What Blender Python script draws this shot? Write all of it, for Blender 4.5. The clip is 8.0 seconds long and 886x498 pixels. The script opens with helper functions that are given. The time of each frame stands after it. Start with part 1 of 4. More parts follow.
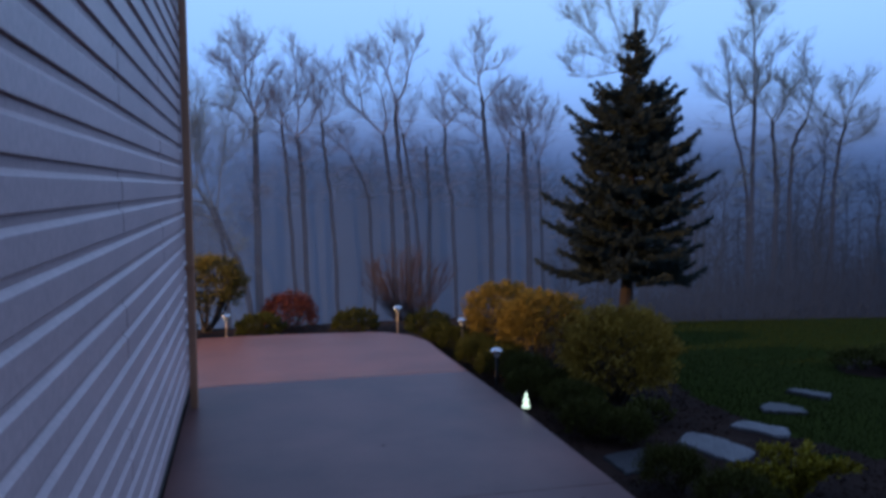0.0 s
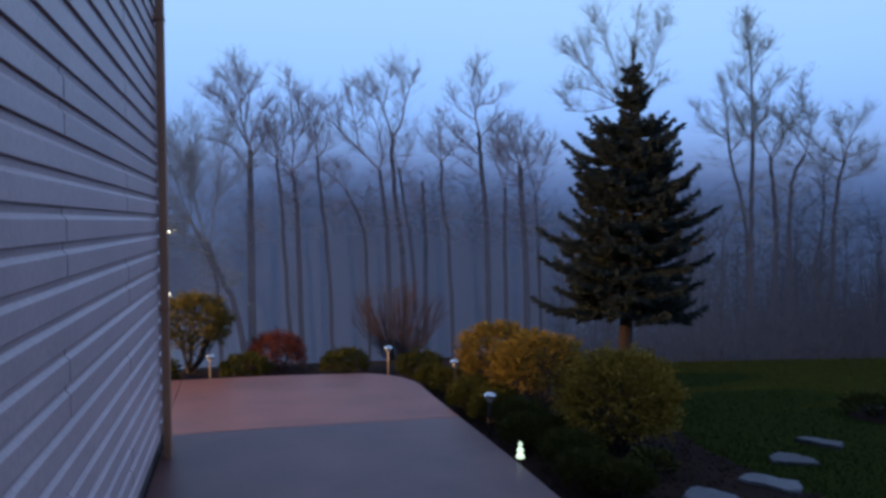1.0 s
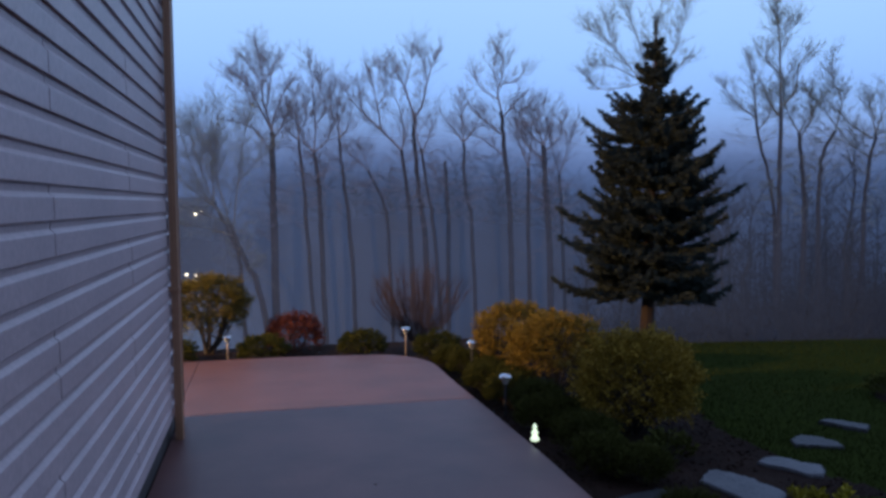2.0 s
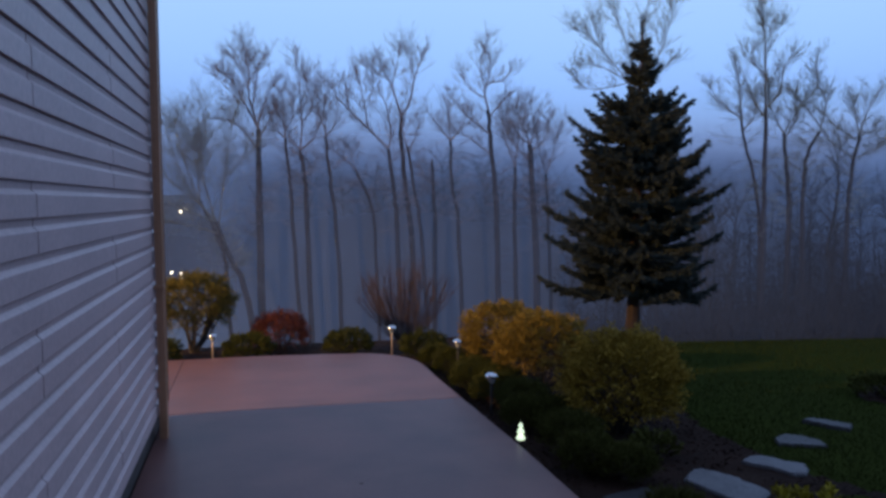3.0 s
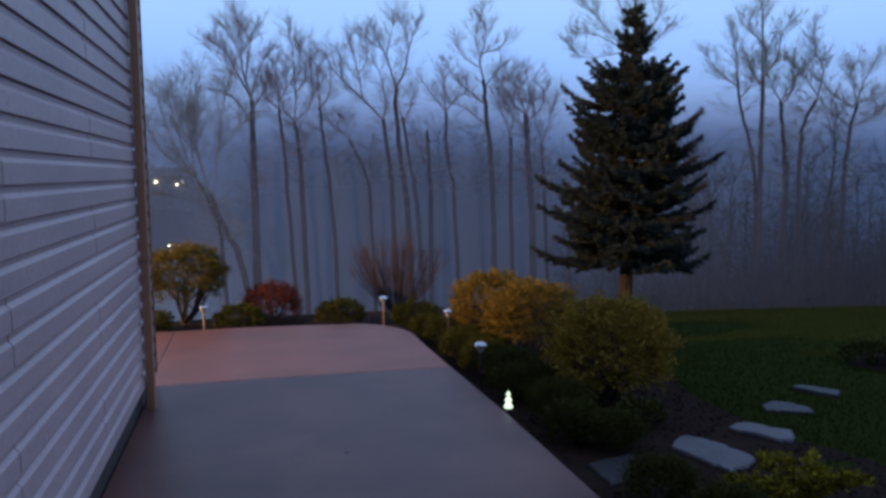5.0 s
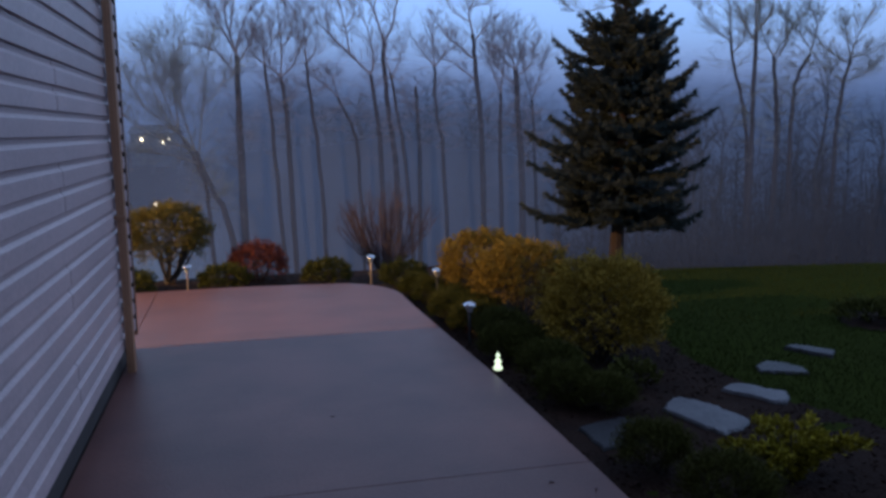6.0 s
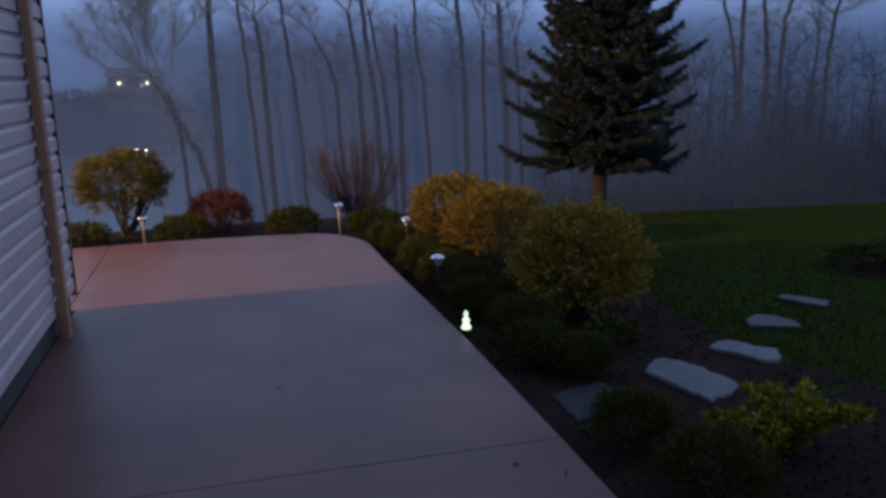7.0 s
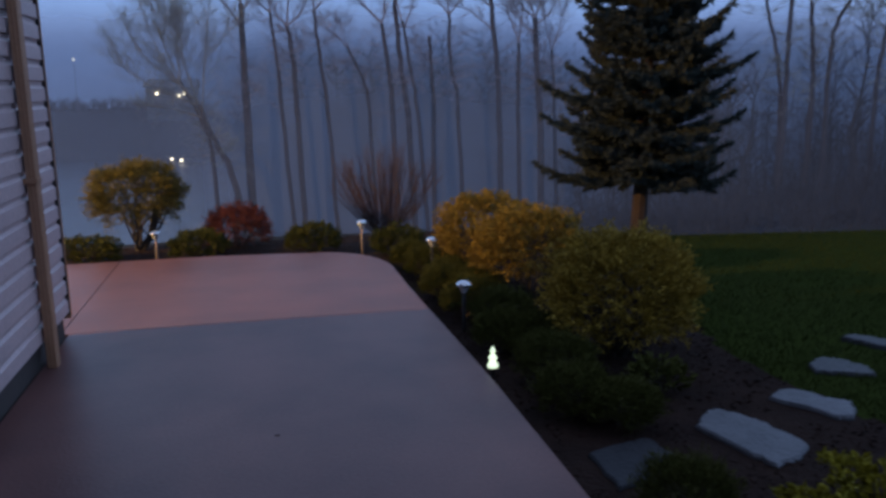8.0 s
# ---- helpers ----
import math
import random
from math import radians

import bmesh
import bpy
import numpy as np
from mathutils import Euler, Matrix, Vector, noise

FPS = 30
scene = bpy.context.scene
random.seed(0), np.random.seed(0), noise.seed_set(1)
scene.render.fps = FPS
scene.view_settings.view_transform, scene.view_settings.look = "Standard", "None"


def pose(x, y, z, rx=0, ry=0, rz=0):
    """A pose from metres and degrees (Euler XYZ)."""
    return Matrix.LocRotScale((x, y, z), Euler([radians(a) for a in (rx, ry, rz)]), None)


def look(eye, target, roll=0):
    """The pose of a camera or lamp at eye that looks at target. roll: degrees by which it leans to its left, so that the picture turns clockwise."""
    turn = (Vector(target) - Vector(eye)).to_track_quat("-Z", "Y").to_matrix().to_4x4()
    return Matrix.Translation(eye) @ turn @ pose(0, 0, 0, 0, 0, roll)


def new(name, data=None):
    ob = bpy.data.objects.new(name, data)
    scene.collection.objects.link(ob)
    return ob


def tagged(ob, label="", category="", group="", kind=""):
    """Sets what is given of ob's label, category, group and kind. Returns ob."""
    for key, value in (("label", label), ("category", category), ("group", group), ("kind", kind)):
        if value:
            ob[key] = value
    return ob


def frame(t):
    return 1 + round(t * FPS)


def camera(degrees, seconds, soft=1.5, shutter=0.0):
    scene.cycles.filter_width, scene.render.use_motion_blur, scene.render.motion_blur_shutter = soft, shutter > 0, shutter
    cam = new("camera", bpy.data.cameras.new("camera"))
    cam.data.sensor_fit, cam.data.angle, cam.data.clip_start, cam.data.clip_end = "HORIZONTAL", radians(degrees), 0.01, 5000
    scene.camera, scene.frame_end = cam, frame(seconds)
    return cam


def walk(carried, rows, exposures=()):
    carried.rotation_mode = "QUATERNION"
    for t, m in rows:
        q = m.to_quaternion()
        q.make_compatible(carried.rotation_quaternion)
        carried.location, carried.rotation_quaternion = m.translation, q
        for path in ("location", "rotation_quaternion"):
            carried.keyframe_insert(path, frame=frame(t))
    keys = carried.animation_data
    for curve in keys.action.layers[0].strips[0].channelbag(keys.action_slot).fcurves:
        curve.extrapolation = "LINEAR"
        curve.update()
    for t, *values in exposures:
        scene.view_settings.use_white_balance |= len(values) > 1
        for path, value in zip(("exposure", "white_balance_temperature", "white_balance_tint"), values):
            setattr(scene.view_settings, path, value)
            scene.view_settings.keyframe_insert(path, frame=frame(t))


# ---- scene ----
cam = camera(56.0, 8.0, soft=3.0, shutter=0.5)
PATH = [
    (0, (0.446, -0.775, 1.559), (0.904, 1.166, 1.408), -0.5),
    (0.3, (0.441, -0.675, 1.565), (0.939, 1.261, 1.484), -0.16),
    (0.5, (0.438, -0.608, 1.569), (0.935, 1.328, 1.514), -0.7),
    (0.7, (0.492, -0.562, 1.571), (1.002, 1.37, 1.494), -0.7),
    (1, (0.573, -0.493, 1.574), (1.037, 1.451, 1.505), -0.4),
    (1.5, (0.682, -0.424, 1.556), (1.082, 1.533, 1.45), -0.8),
    (3, (0.683, -0.403, 1.557), (1.118, 1.546, 1.44), -0.5),
    (3.5, (0.686, -0.404, 1.559), (1.141, 1.54, 1.435), -0.3),
    (4, (0.705, -0.402, 1.551), (1.158, 1.541, 1.41), -0.3),
    (5.5, (0.786, -0.342, 1.532), (1.225, 1.596, 1.306), -1.1),
    (6, (0.814, -0.223, 1.522), (1.271, 1.703, 1.236), -0.9),
    (6.2, (0.847, -0.131, 1.507), (1.295, 1.793, 1.191), -1.45),
    (6.5, (0.897, 0.008, 1.485), (1.456, 1.892, 1.114), -0.7),
    (6.7, (0.969, 0.085, 1.489), (1.521, 1.963, 1.077), -1.43),
    (7, (1.077, 0.201, 1.495), (1.552, 2.097, 1.071), -1.6),
    (7.2, (1.122, 0.285, 1.489), (1.582, 2.181, 1.046), -0.91),
    (7.5, (1.189, 0.412, 1.481), (1.609, 2.31, 1.012), -0.0),
    (7.7, (1.208, 0.524, 1.473), (1.648, 2.438, 1.097), 0.47),
    (8, (1.237, 0.692, 1.462), (1.639, 2.612, 1.071), -1.0),
]
walk(cam, [(t, look(eye, target, roll)) for t, eye, target, roll in PATH], exposures=[(0, 0.06, 5600, 10), (0.5, 0.05, 5700, 10), (1.5, 0.05, 5980, 10), (3, 0.02, 6150, 10), (4, 0.05, 6180, 10), (5.5, 0.10, 6270, 10), (6.5, 0.06, 6220, 10), (7.5, -0.04, 6200, 10), (8, 0.07, 6200, 10)])

# ---- world and light ----
world = bpy.data.worlds.new("dusk_sky")
scene.world = world
world.use_nodes = True
wn, wl = world.node_tree.nodes, world.node_tree.links
wn.clear()
w_out = wn.new("ShaderNodeOutputWorld")
w_bg = wn.new("ShaderNodeBackground")
w_tc = wn.new("ShaderNodeTexCoord")
w_sep = wn.new("ShaderNodeSeparateXYZ")
w_map = wn.new("ShaderNodeMapRange")
w_map.inputs["From Min"].default_value, w_map.inputs["From Max"].default_value = -0.1, 1.0
w_noise = wn.new("ShaderNodeTexNoise")
w_noise.inputs["Scale"].default_value, w_noise.inputs["Detail"].default_value = 2.2, 3.0
w_mul = wn.new("ShaderNodeMath")
w_mul.operation = "MULTIPLY_ADD"
w_mul.inputs[1].default_value, w_mul.inputs[2].default_value = 0.05, -0.025
w_add = wn.new("ShaderNodeMath")
w_ramp = wn.new("ShaderNodeValToRGB")
w_ramp.color_ramp.interpolation = "CARDINAL"
SKY = [(0.0, (0.066, 0.080, 0.145)), (0.09, (0.105, 0.140, 0.265)), (0.14, (0.218, 0.314, 0.575)),
       (0.20, (0.310, 0.508, 0.935)), (0.29, (0.400, 0.622, 1.165)), (0.42, (0.405, 0.610, 1.100)), (1.0, (0.300, 0.370, 0.555))]
els = w_ramp.color_ramp.elements
els[0].position, els[0].color = SKY[0][0], (*SKY[0][1], 1)
els[1].position, els[1].color = SKY[-1][0], (*SKY[-1][1], 1)
for at, c in SKY[1:-1]:
    els.new(at).color = (*c, 1)
wl.new(w_tc.outputs["Generated"], w_sep.inputs[0])
wl.new(w_tc.outputs["Generated"], w_noise.inputs["Vector"])
wl.new(w_sep.outputs["Z"], w_map.inputs["Value"])
wl.new(w_noise.outputs["Fac"], w_mul.inputs[0])
wl.new(w_map.outputs["Result"], w_add.inputs[0])
wl.new(w_mul.outputs[0], w_add.inputs[1])
wl.new(w_add.outputs[0], w_ramp.inputs["Fac"])
wl.new(w_ramp.outputs["Color"], w_bg.inputs["Color"])
wl.new(w_bg.outputs[0], w_out.inputs["Surface"])
w_bg.inputs["Strength"].default_value = 1.0

LANTERN = (-5.6, 6.06, 2.75)
lamp_data = bpy.data.lights.new("lantern_light", "POINT")
lamp_data.energy, lamp_data.color, lamp_data.shadow_soft_size = 2800, (1.0, 0.58, 0.20), 0.04
lamp_ob = new("lantern_light", lamp_data)
lamp_ob.location = (LANTERN[0], LANTERN[1], LANTERN[2])


# ---- materials ----
def material(name, color, other=None, rough=0.7, scale=6.0, fine=60.0, bump=0.2, metal=0.0, island=0.0, piece=0.0, spec=0.5, bump_dist=0.01):
    """Two-scale surface: broad stains between color and other, fine grain, relief; island/piece vary value per leaf or per piece."""
    m = bpy.data.materials.new(name)
    m.use_nodes = True
    n, l = m.node_tree.nodes, m.node_tree.links
    p = n["Principled BSDF"]
    p.inputs["Roughness"].default_value, p.inputs["Metallic"].default_value = rough, metal
    p.inputs["Specular IOR Level"].default_value = spec
    other = other or tuple(c * 0.7 for c in color)
    tc = n.new("ShaderNodeTexCoord")
    broad, grain = n.new("ShaderNodeTexNoise"), n.new("ShaderNodeTexNoise")
    for node, s, d in ((broad, scale, 4.0), (grain, fine, 3.0)):
        node.inputs["Scale"].default_value, node.inputs["Detail"].default_value = s, d
        l.new(tc.outputs["Object"], node.inputs["Vector"])
    ramp = n.new("ShaderNodeMapRange")
    ramp.inputs["From Min"].default_value, ramp.inputs["From Max"].default_value = 0.32, 0.68
    l.new(broad.outputs["Fac"], ramp.inputs["Value"])
    mix = n.new("ShaderNodeMix")
    mix.data_type = "RGBA"
    mix.inputs[6].default_value, mix.inputs[7].default_value = (*color, 1), (*other, 1)
    l.new(ramp.outputs["Result"], mix.inputs[0])
    hsv = n.new("ShaderNodeHueSaturation")
    l.new(mix.outputs[2], hsv.inputs["Color"])
    val = n.new("ShaderNodeMath")
    val.operation = "MULTIPLY_ADD"
    val.inputs[1].default_value, val.inputs[2].default_value = 0.5, 0.75
    l.new(grain.outputs["Fac"], val.inputs[0])
    last = val
    if island or piece:
        if island:
            src = n.new("ShaderNodeNewGeometry").outputs["Random Per Island"]
        else:
            src = n.new("ShaderNodeObjectInfo").outputs["Random"]
        amount = island or piece
        va = n.new("ShaderNodeMath")
        va.operation = "MULTIPLY_ADD"
        va.inputs[1].default_value, va.inputs[2].default_value = 2 * amount, 1 - amount
        l.new(src, va.inputs[0])
        both = n.new("ShaderNodeMath")
        both.operation = "MULTIPLY"
        l.new(va.outputs[0], both.inputs[0])
        l.new(val.outputs[0], both.inputs[1])
        last = both
    l.new(last.outputs[0], hsv.inputs["Value"])
    l.new(hsv.outputs["Color"], p.inputs["Base Color"])
    if bump:
        b = n.new("ShaderNodeBump")
        b.inputs["Strength"].default_value, b.inputs["Distance"].default_value = bump, bump_dist
        l.new(grain.outputs["Fac"], b.inputs["Height"])
        l.new(b.outputs["Normal"], p.inputs["Normal"])
    return m


def glow(name, color, strength):
    m = bpy.data.materials.new(name)
    m.use_nodes = True
    p = m.node_tree.nodes["Principled BSDF"]
    p.inputs["Base Color"].default_value = (*color, 1)
    p.inputs["Emission Color"].default_value = (*color, 1)
    p.inputs["Emission Strength"].default_value = strength
    return m


CONCRETE = material("broom_concrete", (0.166, 0.077, 0.066), (0.106, 0.050, 0.045), rough=0.40, spec=0.23, scale=1.5, fine=60, bump=0.35, bump_dist=0.004)
FOUNDATION = material("foundation_concrete", (0.062, 0.048, 0.044), rough=0.85, scale=3, fine=70)
SIDING = material("vinyl_siding", (0.53, 0.392, 0.385), (0.46, 0.345, 0.342), rough=0.45, scale=1.4, fine=45, bump=0.06, piece=0.04)
SHEATHING = material("wall_board", (0.30, 0.29, 0.29), rough=0.8)
SPOUT = material("tan_painted_metal", (0.37, 0.190, 0.105), (0.32, 0.165, 0.095), rough=0.45, scale=4, fine=50, bump=0.05)
ROOFING = material("roof_shingle", (0.08, 0.08, 0.085), rough=0.9, fine=30)
SOIL = material("lawn_soil", (0.029, 0.040, 0.009), (0.026, 0.034, 0.009), spec=0.0, rough=0.95, scale=0.7, fine=25, bump=0.6, bump_dist=0.03)
MULCH = material("dark_mulch", (0.027, 0.0145, 0.0105), (0.018, 0.0100, 0.0078), spec=0.1, rough=0.95, scale=3, fine=55, bump=0.9, bump_dist=0.02)
CHIP = material("mulch_chip", (0.030, 0.0165, 0.0125), spec=0.1, rough=0.9, island=0.5, bump=0)
GRASS = material("grass_blade", (0.040, 0.053, 0.010), (0.033, 0.045, 0.009), spec=0.1, rough=0.7, scale=0.8, island=0.15, bump=0)
STONE = material("flagstone", (0.098, 0.097, 0.108), (0.064, 0.064, 0.073), rough=0.6, scale=7, fine=45, bump=0.6, piece=0.1)
DULLSTONE = material("dull_flagstone", (0.045, 0.045, 0.050), (0.032, 0.032, 0.037), rough=0.65, scale=7, fine=45, bump=0.6)
SLATE = material("dark_slate", (0.034, 0.034, 0.038), (0.024, 0.024, 0.027), spec=0.15, rough=0.65, scale=7, fine=45, bump=0.5)
BARK = material("grey_bark", (0.098, 0.084, 0.090), (0.070, 0.062, 0.067), spec=0.1, rough=0.9, scale=2, fine=20, bump=0.6, bump_dist=0.03)
YOUNG_BARK = material("grey_twig_bark", (0.300, 0.250, 0.265), (0.240, 0.200, 0.215), spec=0.1, rough=0.9, scale=2, fine=20, bump=0)
PALE_TWIG = material("pale_twig_bark", (0.27, 0.25, 0.22), (0.21, 0.195, 0.175), spec=0.1, rough=0.9, scale=2, fine=20, bump=0)
SPRUCE_BARK = material("spruce_bark", (0.062, 0.038, 0.030), (0.045, 0.030, 0.025), rough=0.9, scale=8, fine=40, bump=0.8, bump_dist=0.02)
NEEDLE = material("spruce_needles", (0.068, 0.078, 0.067), (0.053, 0.061, 0.053), spec=0.03, rough=0.8, scale=4, island=0.10, bump=0)
GOLD = material("golden_leaves", (0.29, 0.190, 0.034), (0.19, 0.122, 0.022), spec=0.06, rough=0.6, scale=9, island=0.28, bump=0)
LIME = material("olive_gold_leaves", (0.34, 0.228, 0.036), (0.205, 0.140, 0.024), spec=0.06, rough=0.6, scale=7, island=0.28, bump=0)
OLIVE = material("olive_leaves", (0.148, 0.118, 0.028), (0.094, 0.077, 0.020), spec=0.06, rough=0.6, scale=6, island=0.4, bump=0)
REDLEAF = material("red_leaves", (0.185, 0.055, 0.040), (0.120, 0.039, 0.030), spec=0.06, rough=0.6, scale=8, island=0.4, bump=0)
GREEN = material("dark_green_leaves", (0.066, 0.068, 0.017), (0.050, 0.052, 0.013), spec=0.04, rough=0.7, scale=8, island=0.28, bump=0)
YELLOWGREEN = material("yellow_green_leaves", (0.25, 0.205, 0.018), (0.16, 0.14, 0.014), spec=0.06, rough=0.55, scale=12, island=0.4, bump=0)
REDTWIG = material("red_twigs", (0.080, 0.054, 0.057), (0.062, 0.043, 0.046), spec=0.1, rough=0.7, scale=8, bump=0)
TWIG = material("brown_stems", (0.040, 0.030, 0.024), rough=0.85, bump=0)
BUD = material("pale_spring_buds", (0.34, 0.35, 0.24), (0.27, 0.28, 0.20), spec=0.1, rough=0.7, island=0.3, bump=0)
COPPER = material("copper_stake", (0.40, 0.32, 0.28), rough=0.4, metal=0.7, bump=0.05)
STEEL = material("brushed_steel_cap", (0.75, 0.75, 0.76), rough=0.22, metal=1.0, bump=0.03)
BLACKPLASTIC = material("black_plastic", (0.02, 0.02, 0.02), rough=0.5, bump=0.05)
FROSTED = material("frosted_plastic", (0.55, 0.56, 0.58), rough=0.3, bump=0)
SOLARGLOW = glow("lit_diffuser", (0.86, 1.0, 0.70), 1.05)
BULB = glow("lantern_bulb", (1.0, 0.45, 0.18), 6.0)
HOUSELIGHT = glow("house_window_light", (1.0, 0.86, 0.55), 7.5)
SHORE = material("far_bank", (0.052, 0.050, 0.046), (0.040, 0.039, 0.037), spec=0.0, rough=1.0, scale=0.12, fine=1.2, bump=0)
FARBANK = material("dark_far_shore", (0.062, 0.060, 0.066), (0.048, 0.047, 0.053), spec=0.0, rough=1.0, scale=0.12, fine=1.2, bump=0)
FARWOOD = material("far_wood", (0.10, 0.094, 0.100), (0.082, 0.078, 0.084), spec=0.0, rough=1.0, scale=0.3, fine=3, bump=0)
BRUSH = material("woodland_brush", (0.066, 0.062, 0.067), (0.058, 0.055, 0.060), spec=0.0, rough=1.0, scale=0.5, fine=4, bump=0)
HOUSEWALL = material("far_house_wall", (0.17, 0.165, 0.175), spec=0.1, rough=0.9, scale=0.5, fine=4, bump=0)
WATER = material("lake_water", (0.030, 0.038, 0.050), (0.025, 0.032, 0.045), rough=0.27, scale=0.05, fine=2.5, bump=0.04, bump_dist=0.05)


# ---- mesh helpers ----
def link_mesh(name, verts, faces, mat, parent=None, label="", smooth=False):
    me = bpy.data.meshes.new(name)
    me.from_pydata(verts, [], faces)
    me.materials.append(mat)
    if smooth:
        me.shade_smooth()
    ob = new(name, me)
    if parent is not None:
        ob.parent = parent
    if label:
        tagged(ob, label)
    return ob


def part(name, bm, mat, parent, label="", smooth=False):
    me = bpy.data.meshes.new(name)
    bm.to_mesh(me)
    bm.free()
    me.materials.append(mat)
    if smooth:
        me.shade_smooth()
    ob = new(name, me)
    ob.parent = parent
    if label:
        tagged(ob, label)
    return ob


def box_bm(x0, x1, y0, y1, z0, z1, bevel=0.0):
    bm = bmesh.new()
    bmesh.ops.create_cube(bm, size=1, matrix=Matrix.Translation(((x0 + x1) / 2, (y0 + y1) / 2, (z0 + z1) / 2)) @ Matrix.Diagonal((x1 - x0, y1 - y0, z1 - z0, 1)))
    if bevel:
        bmesh.ops.bevel(bm, geom=bm.edges[:], offset=bevel, segments=2, affect="EDGES")
    return bm


def lathe(profile, sides=16):
    """A turned solid from (radius, height) pairs."""
    bm = bmesh.new()
    rings = []
    for r, z in profile:
        rings.append([bm.verts.new((r * math.cos(2 * math.pi * i / sides), r * math.sin(2 * math.pi * i / sides), z)) for i in range(sides)])
    for a, b in zip(rings, rings[1:]):
        for i in range(sides):
            bm.faces.new((a[i], a[(i + 1) % sides], b[(i + 1) % sides], b[i]))
    bm.faces.new(rings[0][::-1])
    bm.faces.new(rings[-1])
    return bm


def structure(ob, label, category):
    return tagged(ob, label, category, kind="structure")


def empty(name, place=(0, 0, 0)):
    ob = new(name)
    ob.location = place
    return ob


def smoothstep(a, b, v):
    t = min(1.0, max(0.0, (v - a) / (b - a)))
    return t * t * (3 - 2 * t)


class Soup:
    """Collects tapered tubes and leaves into one vertex and face list."""

    def __init__(self):
        self.v, self.f = [], []

    def tube(self, pts, radii, sides=4):
        base = len(self.v)
        for k, (p, r) in enumerate(zip(pts, radii)):
            a = pts[min(k + 1, len(pts) - 1)] - pts[max(k - 1, 0)]
            a = a.normalized() if a.length > 1e-9 else Vector((0, 0, 1))
            u = a.cross(Vector((0.3, 1, 0.1)))
            if u.length < 1e-3:
                u = a.cross(Vector((1, 0, 0)))
            u.normalize()
            w = a.cross(u)
            for i in range(sides):
                g = 2 * math.pi * i / sides
                self.v.append(tuple(p + (u * math.cos(g) + w * math.sin(g)) * r))
        for k in range(len(pts) - 1):
            for i in range(sides):
                a, b = base + k * sides + i, base + k * sides + (i + 1) % sides
                self.f.append((a, b, b + sides, a + sides))
        self.f.append(tuple(base + (len(pts) - 1) * sides + i for i in range(sides)))

    def leaf(self, p, d, size, width, rng, fold=0.25):
        """A leaf folded along its midrib: two triangles on each side of a base-to-tip line."""
        d = d.normalized()
        s = d.cross(Vector((rng.uniform(-1, 1), rng.uniform(-1, 1), rng.uniform(-1, 1))))
        if s.length < 1e-3:
            s = d.orthogonal()
        s.normalize()
        n = d.cross(s) * (size * width * fold)
        b = len(self.v)
        mid = p + d * size * 0.5
        self.v += [tuple(p), tuple(mid + s * size * width * 0.5 + n), tuple(p + d * size), tuple(mid - s * size * width * 0.5 + n)]
        self.f += [(b, b + 1, b + 2), (b, b + 2, b + 3)]

    def link(self, name, mat, parent, label=""):
        return link_mesh(name, self.v, self.f, mat, parent, label)


def wobble(a, b, n, amount, rng):
    """A wavering line of n + 1 points from a to b."""
    out = []
    for k in range(n + 1):
        t = k / n
        p = a.lerp(b, t)
        if 0 < k < n:
            p = p + Vector((rng.uniform(-1, 1), rng.uniform(-1, 1), rng.uniform(-0.3, 0.3))) * amount
        out.append(p)
    return out


# ---- terrain ----
def crest(x):
    return 9.5 - 0.9 * smoothstep(3.2, 5.0, x) - 0.19 * max(0.0, min(x, 9.5) - 5.4)


def ground_z(x, y):
    z = -0.07 - 0.02 * max(0.0, min(y, 10.0) - 4.0)
    c = crest(x)
    if y > c:
        drop = 0.19 * (y - c)
        land = min(drop, 3.0 + 0.02 * (y - c))
        lake = min(drop, 5.6)
        w = smoothstep(13, 24, x)
        z -= lake * (1 - w) + land * w
    if y > 40:
        z = min(z, -5.6) if y > 46 else z + (-5.6 - z) * max(0.0, smoothstep(40, 46, y)) if z > -5.6 else z
    bank = 1 - smoothstep(-7, 4, x)
    if y > 74 and x < 4:
        z = -5.6 + 5.0 * bank * smoothstep(72, 86, y)
    if y > 12:
        z += 0.25 * noise.noise(Vector((x * 0.12, y * 0.12, 0)))
    return z


def span(stops):
    out = []
    for a, b, step in stops:
        n = max(1, round((b - a) / step))
        out += [a + (b - a) * i / n for i in range(n)]
    return out + [stops[-1][1]]


gx = span([(-900, -100, 200), (-100, -20, 8), (-20, -4, 1.5), (-4, 12, 0.25), (12, 30, 1.5), (30, 110, 8), (110, 900, 200)])
gy = span([(-300, -20, 70), (-20, -2, 3), (-2, 12, 0.25), (12, 40, 1.0), (40, 110, 2), (110, 1800, 150)])
verts = [(x, y, ground_z(x, y)) for y in gy for x in gx]
nx = len(gx)
faces = [(j * nx + i, j * nx + i + 1, (j + 1) * nx + i + 1, (j + 1) * nx + i) for j in range(len(gy) - 1) for i in range(nx - 1)]
ground = link_mesh("ground", verts, faces, SOIL, smooth=True)
ground.data.materials.append(SHORE)
ground.data.materials.append(FARBANK)
for poly in ground.data.polygons:
    if poly.center.y > 11 or poly.center.y < -60:
        poly.material_index = 2 if 60 < poly.center.y < 120 else 1
structure(ground, "dark grassy ground sloping down to a lake", "ground")

bm = bmesh.new()
bmesh.ops.create_grid(bm, x_segments=2, y_segments=2, size=1, matrix=Matrix.Translation((0, 900, -4.5)) @ Matrix.Diagonal((900, 880, 1, 1)))
me = bpy.data.meshes.new("water")
bm.to_mesh(me)
bm.free()
me.materials.append(WATER)
structure(new("water", me), "still grey-blue lake water under evening mist", "lake")

